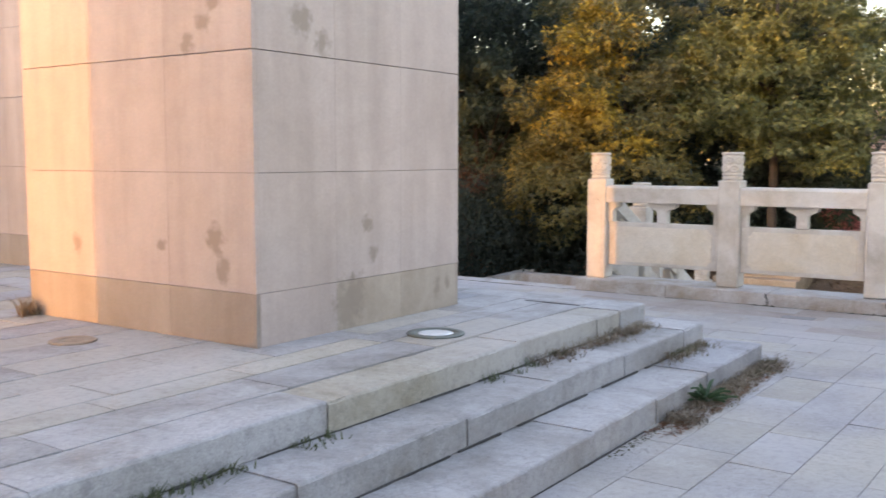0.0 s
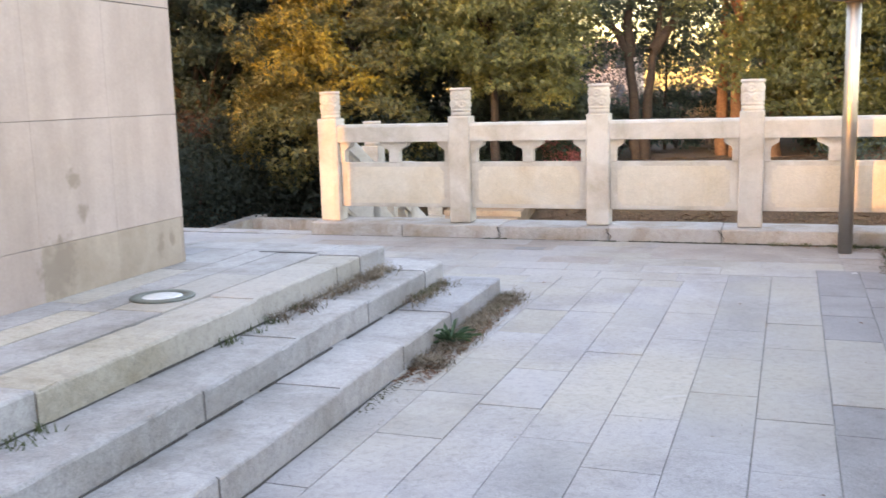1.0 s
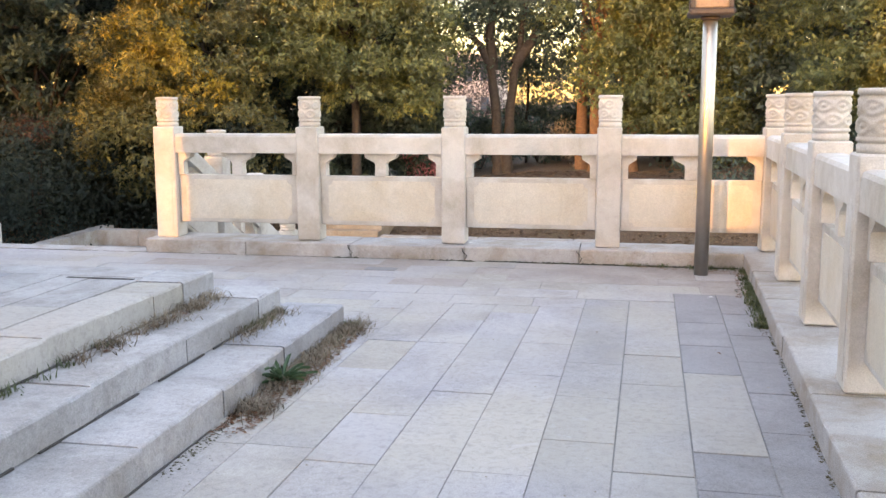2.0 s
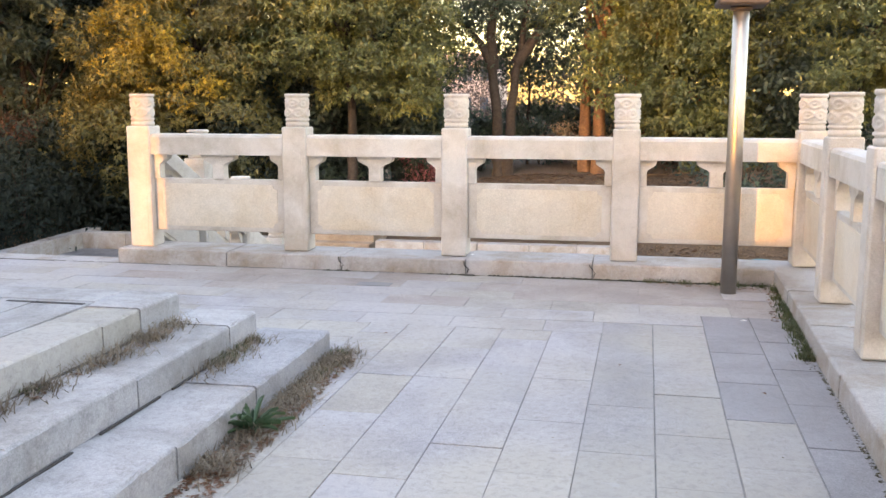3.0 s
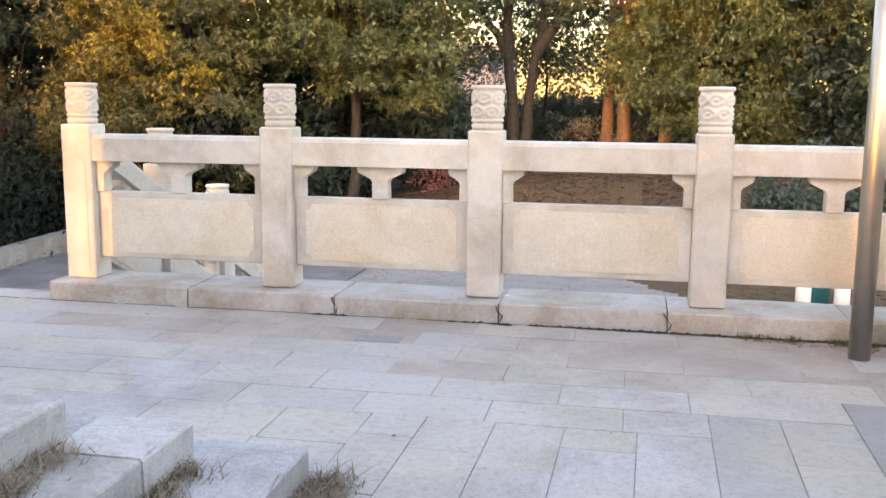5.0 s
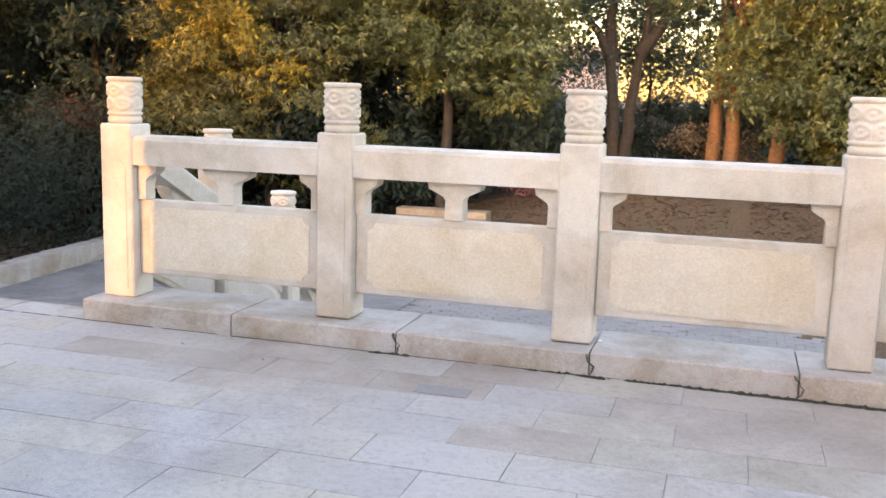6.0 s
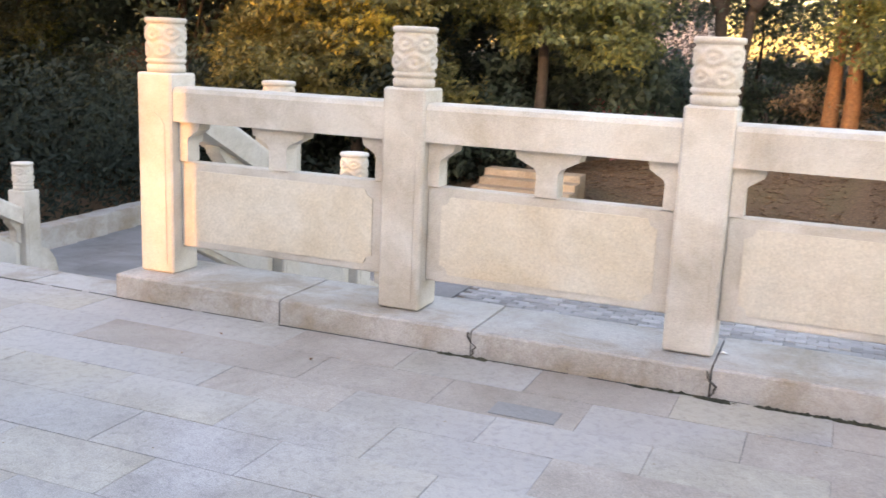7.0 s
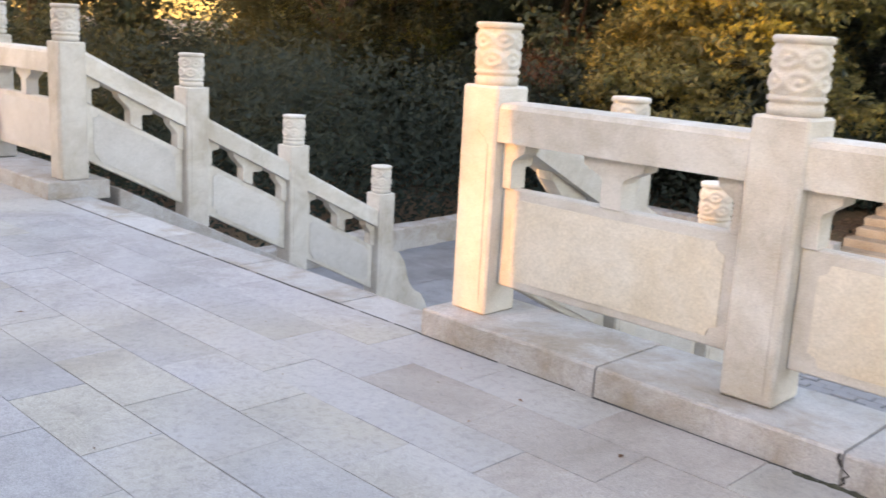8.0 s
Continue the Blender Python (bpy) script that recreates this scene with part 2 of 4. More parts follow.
# ---- small mesh kit ----
class Geo:
    """Vertices and faces gathered for one mesh."""

    def __init__(self):
        self.v, self.f = [], []

    def add(self, verts, faces):
        n = len(self.v)
        self.v += [tuple(p) for p in verts]
        self.f += [tuple(i + n for i in f) for f in faces]
        return self

    def box(self, x0, x1, y0, y1, z0, z1, b=0.006):
        c, h = ((x0 + x1) / 2, (y0 + y1) / 2, (z0 + z1) / 2), ((x1 - x0) / 2, (y1 - y0) / 2, (z1 - z0) / 2)
        ids, verts = {}, []
        for sx in (-1, 1):
            for sy in (-1, 1):
                for sz in (-1, 1):
                    s = (sx, sy, sz)
                    for a in range(3):
                        ids[s, a] = len(verts)
                        verts.append(tuple(c[i] + s[i] * (h[i] - (0 if i == a else b)) for i in range(3)))
        faces = []
        for a in range(3):
            u, w = (a + 1) % 3, (a + 2) % 3
            for sa in (-1, 1):
                ring = []
                for su, sw in ((-1, -1), (1, -1), (1, 1), (-1, 1)):
                    s = [0, 0, 0]
                    s[a], s[u], s[w] = sa, su, sw
                    ring.append(ids[tuple(s), a])
                faces.append(ring)
            for su in (-1, 1):
                for sw in (-1, 1):
                    lo, hi = [0, 0, 0], [0, 0, 0]
                    lo[a], lo[u], lo[w], hi[a], hi[u], hi[w] = -1, su, sw, 1, su, sw
                    lo, hi = tuple(lo), tuple(hi)
                    faces.append([ids[lo, u], ids[hi, u], ids[hi, w], ids[lo, w]])
        for s in {k[0] for k in ids}:
            faces.append([ids[s, 0], ids[s, 1], ids[s, 2]])
        good, cen = [], Vector(c)
        for f in sorted(faces):
            p = [Vector(verts[i]) for i in f]
            n = (p[1] - p[0]).cross(p[2] - p[0])
            good.append(f if n.dot(sum(p, Vector()) / len(p) - cen) > 0 else f[::-1])
        return self.add(verts, good)

    def worn(self, x0, x1, y0, y1, z0, z1, b=0.014, wear=0.006, seed=0, along=1):
        """A long block with rounded, chipped edges; along: the axis of its length, 0 or 1."""
        rng = random.Random(seed)
        l0, l1, c0, c1 = (y0, y1, x0, x1) if along else (x0, x1, y0, y1)
        n = max(4, int((l1 - l0) / 0.06))
        ring = [(c0, z0), (c1, z0), (c1, z1 - b), (c1 - b * 0.3, z1 - b * 0.3), (c1 - b, z1), (c0 + b, z1), (c0 + b * 0.3, z1 - b * 0.3), (c0, z1 - b)]
        k, verts = len(ring), []
        for i in range(n + 1):
            l = l0 + (l1 - l0) * i / n
            inset = b * 0.2 if i in (0, n) else 0.0
            chip = [max(0, rng.gauss(0, wear)) for _ in range(2)]
            for j, (c, z) in enumerate(ring):
                if j > 1:
                    side = 0 if j < 5 else 1
                    sign = -1 if side == 0 else 1
                    at = (0.4, 1.0, 0.4)[(j - 2) % 3]
                    c += sign * chip[side] * at
                    z -= chip[side] * at + (inset if j in (3, 4, 5, 6) else 0) * 0.5
                    c += sign * inset * 0.4
                verts.append((c, l, z) if along else (l, c, z))
        faces = [tuple(range(k)), tuple(range((n + 1) * k - 1, n * k - 1, -1))]
        faces += [(i * k + j, (i + 1) * k + j, (i + 1) * k + (j + 1) % k, i * k + (j + 1) % k) for i in range(n) for j in range(k)]
        if along:
            return self.add(verts, faces)
        return self.add(verts, [f[::-1] for f in faces])

    def slabpoly(self, pts, y0, y1):
        """A polygon in x and z, counter-clockwise as seen from -y, made solid from y0 to y1."""
        n = len(pts)
        verts = [(x, y0, z) for x, z in pts] + [(x, y1, z) for x, z in pts]
        faces = [tuple(range(n)), tuple(range(2 * n - 1, n - 1, -1))]
        faces += [(i, i + n, (i + 1) % n + n, (i + 1) % n) for i in range(n)]
        return self.add(verts, faces)

    def lathe(self, prof, n=24, cx=0, cy=0, bulge=None):
        rows = []
        for r, z in prof:
            for i in range(n):
                a = 2 * math.pi * i / n
                q = r + (bulge(a, z) if bulge else 0)
                rows.append((cx + q * math.cos(a), cy + q * math.sin(a), z))
        faces = []
        for k in range(len(prof) - 1):
            for i in range(n):
                j = (i + 1) % n
                faces.append((k * n + i, k * n + j, k * n + n + j, k * n + n + i))
        faces.append(tuple(range((len(prof) - 1) * n, len(prof) * n)))
        faces.append(tuple(range(n - 1, -1, -1)))
        return self.add(rows, faces)

    def tube(self, pts, radii, n=8):
        verts, faces = [], []
        for k, (p, r) in enumerate(zip(pts, radii)):
            d = (Vector(pts[min(k + 1, len(pts) - 1)]) - Vector(pts[max(k - 1, 0)])).normalized()
            u = d.orthogonal().normalized() if k == 0 else (u - d * u.dot(d)).normalized()
            w = d.cross(u)
            for i in range(n):
                a = 2 * math.pi * i / n
                verts.append(Vector(p) + (u * math.cos(a) + w * math.sin(a)) * r)
        for k in range(len(pts) - 1):
            for i in range(n):
                j = (i + 1) % n
                faces.append((k * n + i, k * n + j, k * n + n + j, k * n + n + i))
        faces.append(tuple(range((len(pts) - 1) * n, len(pts) * n)))
        return self.add(verts, faces)

    def shear(self, slope, lift=0.0):
        """Drops every point by slope for each metre along x."""
        self.v = [(x, y, z - slope * x + lift) for x, y, z in self.v]
        return self

    def mesh(self, name, material, smooth=False):
        me = bpy.data.meshes.new(name)
        me.from_pydata(self.v, [], self.f)
        me.materials.append(material)
        if smooth:
            me.polygons.foreach_set("use_smooth", [True] * len(me.polygons))
        me.update()
        return me


def part(name, me, parent, label="", at=(0, 0, 0), turn=0.0):
    ob = new(name, me)
    ob.parent = parent
    ob.matrix_basis = pose(*at, 0, 0, turn)
    if label:
        tagged(ob, label)
    return ob


def thing(name, label, category, at=(0, 0, 0), turn=0.0, group="", kind=""):
    ob = new(name)
    ob.matrix_basis = pose(*at, 0, 0, turn)
    return tagged(ob, label, category, group, kind)


# ---- ground and terrace ----
LOWER = -1.75


def smooth_step(a, b, x):
    t = min(1, max(0, (x - a) / (b - a)))
    return t * t * (3 - 2 * t)


def ground_z(x, y):
    """The lower ground, with the littered mound that rises behind the lower court."""
    foot = 11.4 - 3.2 * smooth_step(3.6, 5.2, x)
    rise = smooth_step(foot, foot + 5.0, y) * 1.35 * smooth_step(-6.5, 2.5, x)
    rise += smooth_step(4.0, 9.0, x) * 0.35 * smooth_step(5, 12, y)
    bumps = 0.05 * noise.noise((x * 0.9, y * 0.9, 0)) * smooth_step(foot, foot + 1, y)
    return LOWER - 0.03 + (0.0 if y < 0.3 else rise + bumps)


def axis(lo, hi, fine_lo, fine_hi, step):
    inner = list(np.arange(fine_lo, fine_hi + 0.001, step))
    return [lo, lo / 3, fine_lo - 25, fine_lo - 8] + inner + [fine_hi + 8, fine_hi + 30, hi / 3, hi]


gx, gy = axis(-900, 900, -16, 20, 0.5), axis(-900, 900, -2, 30, 0.5)
g = Geo()
g.add([(x, y, ground_z(x, y)) for y in gy for x in gx],
      [(j * len(gx) + i, j * len(gx) + i + 1, (j + 1) * len(gx) + i + 1, (j + 1) * len(gx) + i)
       for j in range(len(gy) - 1) for i in range(len(gx) - 1)])
tagged(new("ground", g.mesh("ground", M_earth, True)), "brown leaf-littered earth rising to a low mound", "ground", kind="structure")

# solid terrace under the paving, its edge cut back for the stair
g = Geo()
g.box(-34, -4.62, -45, 0.25, -2.2, -0.0045, 0.002)
g.box(-4.62, 0.2, -45, 0.02, -2.2, -0.0045, 0.002)
g.box(0.2, 5.95, -45, 0.25, -2.2, -0.0045, 0.002)
g.box(5.95, 34, -45, -13.0, -2.2, -0.0045, 0.002)
terrace = tagged(new("terrace_base", g.mesh("terrace_base", M_bed)), "dark bedding and retaining face under the paved terrace", "terrace", kind="structure")

paving = thing("terrace_paving", "pale grey worn granite slabs laid on the terrace", "paving", kind="structure")
slab_cache = {}


def slab(parent, x0, x1, y0, y1, top, mat, name="paving_slab", thick=0.05, gap=0.0016, bev=0.0012, turn=0.0):
    """One slab with its joint all round; slabs of one size share a mesh."""
    w, d = round(x1 - x0 - 2 * gap, 3), round(y1 - y0 - 2 * gap, 3)
    if w < 0.02 or d < 0.02:
        return None
    key = (w, d, thick, mat.name)
    if key not in slab_cache:
        slab_cache[key] = Geo().box(-w / 2, w / 2, -d / 2, d / 2, -thick, 0, bev).mesh(name, mat)
    return part(name, slab_cache[key], parent, at=((x0 + x1) / 2, (y0 + y1) / 2, top + random.uniform(-0.002, 0.002)), turn=turn)


SKEW = 0.020
loose = Geo()


def skewed(x, y):
    return x + SKEW * (y + 3.6)


rnd = random.Random(4)
# columns that run along the passage
edges = [2.59, 2.84, 3.145, 3.445, 3.75, 4.055, 4.36, 4.675, 4.975, 5.285, 5.6]
for c in range(len(edges) - 1):
    x0, x1 = edges[c], edges[c + 1]
    end = -1.45 if c >= 7 else (-1.76 if c >= 5 else -2.06)
    known = {4: [-3.10, -3.77, -4.40], 5: [-2.9, -3.5, -4.12, -4.74], 6: [-2.3, -3.275, -3.85, -4.44, -5.05], 7: [-2.4, -3.0, -3.596, -4.18, -4.78, -5.17], 8: [-2.1, -2.7, -3.315, -3.9, -4.48]}
    cuts = [end] + known.get(c, [end - rnd.uniform(0.15, 0.6)])
    while cuts[-1] > -12.6:
        cuts.append(cuts[-1] - rnd.choice((0.6, 0.6, 0.62, 0.75)))
    for a, b in zip(cuts, cuts[1:]):
        mid = skewed((x0 + x1) / 2, (a + b) / 2)
        if c == len(edges) - 2 and mid > 5.6:
            continue
        h = (x1 - x0) / 2
        # columns step darker to the right, painting in the side balustrade's shade
        pick = M_shaded if c >= 7 else (M_mid if c >= 5 or rnd.random() < 0.12 else (M_sallow if c < 4 and rnd.random() < 0.15 else M_paving))
        if c == 7 and -4.8 < (a + b) / 2 < -3.6:
            pick = M_mid
        slab(paving, mid - h, mid + h, b, a, 0.0, pick, gap=0.0034 if c >= 6 else 0.0020, turn=-math.degrees(SKEW))
# courses that run along the balustrade and the head of the stair
rows_y = [-0.25, -0.56, -0.87, -1.14, -1.45, -1.76, -2.06, -2.45]
for r in range(len(rows_y) - 1):
    y1, y0 = rows_y[r], rows_y[r + 1]
    x = 5.36 if r < 4 else (4.675, 4.055, 2.59)[r - 4] + SKEW * ((y0 + y1) / 2 + 3.6)
    cuts = [x, 0.42 + 0.3 * (r % 2) + 0.6 * 9]
    while cuts[-1] > x - 0.1:
        cuts[-1] -= 0.6
    while cuts[-1] > -6.4:
        cuts.append(cuts[-1] - 0.6)
    for a, b in zip(cuts, cuts[1:]):
        at = (a + b) / 2
        if rnd.random() < smooth_step(-0.4, 1.6, at) * (0.95, 0.8, 0.4 + 0.4 * (at > 3), 0.3 * (at > 1.5), 0, 0, 0)[r]:
            pick = M_red
        elif at > -0.6 and r < 6 and rnd.random() < 0.65:
            pick = M_sallow
        else:
            pick = rnd.choice((M_paving, M_paving, M_paving, M_paving, M_paving, M_mid, M_sallow))
        slab(paving, b, a, y0, y1, 0.0, pick, gap=0.0010 if r < 4 else 0.0018)
# the paving away from the walk
for r in range(62):
    y1 = -2.45 - 0.31 * r
    off = rnd.uniform(0, 0.6)
    k = 0
    x_right = 2.61 if y1 > -3.4 else -9.0
    while x_right - off - 0.6 * k > -14:
        b1, b0 = x_right - max(0, off + 0.6 * (k - 1)), x_right - off - 0.6 * k
        if b1 - b0 > 0.05:
            loose.box(b0 + 0.002, b1 - 0.002, y1 - 0.308, y1 - 0.002, -0.04, rnd.uniform(-0.002, 0.002), 0.004)
        k += 1
for r in range(7):
    for k in range(14):
        x1 = -6.4 - 0.6 * k + 0.3 * (r % 2)
        loose.box(x1 - 0.596, x1 - 0.004, rows_y[r + 1] + 0.004, rows_y[r] - 0.004, -0.04, 0.0, 0.004)
tagged(part("far_slabs", loose.mesh("far_slabs", M_paving), paving), kind="stuff")
# border stones along the head of the stair
x = -0.17
for k, w in enumerate((0.62, 0.95, 0.9, 0.85, 0.74)):
    slab(paving, x - w, x, -0.242, 0.03, 0.002, M_kerb, "border_stone", thick=0.15, gap=0.004)
    x -= w
g = Geo().box(-33.9, -14, -44, -0.3, -0.04, 0.0, 0.003).box(2.7, 5.9, -44, -12.8, -0.04, 0.0, 0.003).box(5.96, 33, -44, -13.1, -0.04, 0.0, 0.003)
tagged(part("outer_paving", g.mesh("outer_paving", M_paving), paving), kind="stuff")


# ---- balustrades ----
POST, SHAFT = 0.215, 1.06


def carve(a, z):
    """Shallow curling clouds round the post head."""
    u, out = a / (2 * math.pi) * 6, 0.0
    for row, zc in enumerate((SHAFT + 0.118, SHAFT + 0.200)):
        for k in range(-1, 8):
            cu = k + 0.5 * row
            q = math.hypot((u - cu) / 0.66, (z - zc) / 0.044)
            if q < 1:
                out = max(out, 0.013 * (1 - q ** 4) * (0.5 + 0.5 * math.cos(q * 9.5 + 1.2 * math.sin(6.28 * (u - cu)))))
    return out


def head_mesh():
    g = Geo()
    prof = [(0.098, SHAFT), (0.1, SHAFT + 0.035), (0.093, SHAFT + 0.04), (0.093, SHAFT + 0.048), (0.103, SHAFT + 0.053), (0.103, SHAFT + 0.066), (0.095, SHAFT + 0.072)]
    prof += [(0.096, SHAFT + 0.074 + 0.173 * i / 22) for i in range(23)]
    prof += [(0.095, SHAFT + 0.250), (0.106, SHAFT + 0.254), (0.107, SHAFT + 0.272), (0.101, SHAFT + 0.279), (0.06, SHAFT + 0.280)]
    return g.lathe(prof, 60, bulge=lambda a, z: carve(a, z) if SHAFT + 0.075 < z < SHAFT + 0.246 else 0.0).mesh("post_head", M_rail, True)


def shaft_mesh(foot=0.0):
    g = Geo().box(-POST / 2, POST / 2, -POST / 2, POST / 2, foot, SHAFT, 0.010)
    w = 0.068
    face = [(-w, 0.05), (w, 0.05), (w, 0.80), (w - 0.018, 0.808), (w - 0.018, 0.83), (0.022, 0.842), (0, 0.86), (-0.022, 0.842), (-w + 0.018, 0.83), (-w + 0.018, 0.808), (-w, 0.80)]
    d = POST / 2
    g.slabpoly(face, -d - 0.004, -d + 0.002).slabpoly(face, d - 0.002, d + 0.004)
    return g.mesh("shaft", M_rail)


ME_head, ME_shaft, ME_shaft_long = head_mesh(), shaft_mesh(), shaft_mesh(-0.16)


def rail_geo(length):
    g, n, h, d = Geo(), 6, 0.18, 0.092
    pts = [(-d, 0.0), (d, 0.0), (d, h - 0.03), (d - 0.012, h - 0.008), (d - 0.04, h), (-d + 0.04, h), (-d + 0.012, h - 0.008), (-d, h - 0.03)]
    k = len(pts)
    verts = [(x, y, z) for x in (0.001, length - 0.001) for y, z in pts]
    return g.add(verts, [tuple(range(k - 1, -1, -1)), tuple(range(k, 2 * k))] + [(i, (i + 1) % k, (i + 1) % k + k, i + k) for i in range(k)])


def notch(x0, x1, z0, z1, c):
    return [(x0 + c, z0), (x1 - c, z0), (x1 - c * 0.7, z0 + c * 0.7), (x1, z0 + c), (x1, z1 - c), (x1 - c * 0.7, z1 - c * 0.7), (x1 - c, z1),
            (x0 + c, z1), (x0 + c * 0.7, z1 - c * 0.7), (x0, z1 - c), (x0, z0 + c), (x0 + c * 0.7, z0 + c * 0.7)]


bay_cache = {}


def bay_meshes(length, slope=0.0, field_mat=None):
    field_mat = field_mat or M_field
    key = (round(length, 3), slope, field_mat.name)
    if key not in bay_cache:
        rail = rail_geo(length)
        rail.v = [(x, y, z + 0.815) for x, y, z in rail.v]
        panel = Geo().box(0.001, length - 0.001, -0.034, 0.034, 0.145, 0.605, 0.006)
        field = Geo()
        outline = notch(0.075, length - 0.075, 0.185, 0.56, 0.045)
        field.slabpoly(outline, -0.041, -0.03).slabpoly(outline, 0.03, 0.041)
        c = length / 2
        mid = Geo().slabpoly([(c - 0.052, 0.606), (c + 0.052, 0.606), (c + 0.05, 0.715), (c + 0.062, 0.735), (c + 0.145, 0.775), (c + 0.155, 0.814), (c - 0.155, 0.814), (c - 0.145, 0.775), (c - 0.062, 0.735), (c - 0.05, 0.715)], -0.05, 0.05)
        lo = Geo().slabpoly([(0.002, 0.606), (0.06, 0.606), (0.058, 0.715), (0.066, 0.735), (0.128, 0.775), (0.135, 0.814), (0.002, 0.814)], -0.05, 0.05)
        e = length - 0.002
        hi = Geo().slabpoly([(e - 0.058, 0.606), (e, 0.606), (e, 0.814), (e - 0.133, 0.814), (e - 0.126, 0.775), (e - 0.064, 0.735), (e - 0.056, 0.715)], -0.05, 0.05)
        out = []
        for name, geo, mat in (("rail", rail, M_rail), ("panel", panel, M_rail), ("raised_field", field, field_mat), ("baluster", mid, M_rail), ("end_bracket", lo, M_rail), ("end_bracket", hi, M_rail)):
            if slope:
                geo.shear(slope)
            out.append((name, geo.mesh(name, mat)))
        bay_cache[key] = out
    return bay_cache[key]


def add_post(run, x, z, long=False):
    p = part("post", ME_shaft_long if long else ME_shaft, run, at=(x, 0, z))
    part("post_head", ME_head, p, "carved cloud-pattern drum head")
    return p


def add_bay(run, x0, x1, z, slope=0.0, field_mat=None, middle=True):
    meshes = bay_meshes(x1 - x0 - POST, slope, field_mat)
    panel = None
    for name, me in meshes:
        at = (x0 + POST / 2, 0, z - slope * POST / 2)
        if name == "baluster" and not middle:
            continue
        if name == "raised_field":
            part(name, me, panel, "rough-pecked pale field")
        else:
            ob = part(name, me, run, at=at)
            panel = ob if name == "panel" else panel


def kerb(run, cuts, y0=-0.25, y1=0.25, z0=-0.02, z1=0.13):
    for k, (a, b) in enumerate(zip(cuts, cuts[1:])):
        g = Geo().worn(a + 0.004, b - 0.004, y0 + 0.004 * (k % 2), y1, z0, z1 - 0.003 * (k % 3), 0.011, 0.003, k, 0)
        part("kerb_stone", g.mesh("kerb_stone", M_kerb), run)


KERB = 0.13
far_run = thing("stone_balustrade", "cream granite balustrade with carved post heads on a kerb", "balustrade", group="terrace balustrades")
far_x = [0.0, 1.43, 2.81, 4.20, 5.61]
for x in far_x:
    add_post(far_run, x, KERB)
for a, b in zip(far_x, far_x[1:]):
    add_bay(far_run, a, b, KERB, middle=abs(a - 2.81) > 0.1)  # the third bay has lost its middle baluster
kerb(far_run, [-0.16, 0.852, 1.868, 2.935, 3.96, 5.0, 5.87])

side_run = thing("stone_balustrade", "cream granite balustrade with weathered rails running along the passage", "balustrade", (5.61, 0, 0), -92.35, "terrace balustrades")
side_x = [0.0, 1.41, 2.82, 4.18, 5.58, 6.98, 8.38, 9.78, 11.18, 12.58]
for x in side_x[1:]:
    add_post(side_run, x, KERB)
for a, b in zip(side_x, side_x[1:]):
    add_bay(side_run, a, b, KERB)
kerb(side_run, [0.262, 1.1, 2.15, 3.2, 4.3, 5.4, 6.5, 7.6, 8.7, 9.8, 10.9, 12.0, 12.8])

left_run = thing("stone_balustrade", "pale granite balustrade beyond the head of the stair", "balustrade", (-4.38, -0.06, 0), 180, "terrace balustrades")
left_x = [0.0, 1.42, 2.84, 4.26]
for x in left_x:
    add_post(left_run, x, KERB)
for a, b in zip(left_x, left_x[1:]):
    add_bay(left_run, a, b, KERB, 0.0, M_pale)
kerb(left_run, [-0.16, 0.85, 1.9, 2.95, 4.5])

# balustrades that go down with the stair
SLOPE = 0.5
for x0, label in ((-4.38, "pale granite stair balustrade stepping down beside the flight"), (0.0, "pale granite stair balustrade going down behind the panels")):
    run = thing("stair_balustrade", label, "balustrade", (x0, 0, 0), 90, "stair balustrades")
    ys = [-0.06, 1.02, 2.10, 3.22] if x0 < -1 else [0.0, 1.10, 2.15, 3.22]
    for y, z in zip(ys[1:], (0.845, 0.30, -0.245)):
        add_post(run, y, z - SHAFT, True)
    for a, b in zip(ys, ys[1:]):
        add_bay(run, a, b, 0.155 - SLOPE * a, SLOPE, M_pale)
    g = Geo().box(0.255, 3.95, -0.19, 0.19, -0.55, 0.0, 0.01).shear(SLOPE, 0.185)
    part("string_stone", g.mesh("string_stone", M_kerb), run)
    # scrolled drum stone at the foot
    prof = [(3.33, -1.78), (3.95, -1.78), (3.97, -1.70), (3.90, -1.62), (3.86, -1.52), (3.78, -1.40), (3.66, -1.33), (3.58, -1.22), (3.52, -1.02), (3.44, -0.90), (3.33, -0.86)]
    part("drum_stone", Geo().slabpoly(prof, -0.09, 0.09).mesh("drum_stone", M_rail), run, "scrolled end stone")

# ---- the stair and the lower court ----
stair = thing("stone_stair", "broad flight of grey granite steps going down from the terrace", "stairs", kind="structure")
for k in range(12):
    g = Geo().box(-4.2, -0.18, 0.035 + 0.3 * k, 0.36 + 0.3 * k, -0.145 * (k + 1) - 0.2, -0.145 * (k + 1), 0.008)
    part("step", g.mesh("step", M_step), stair)

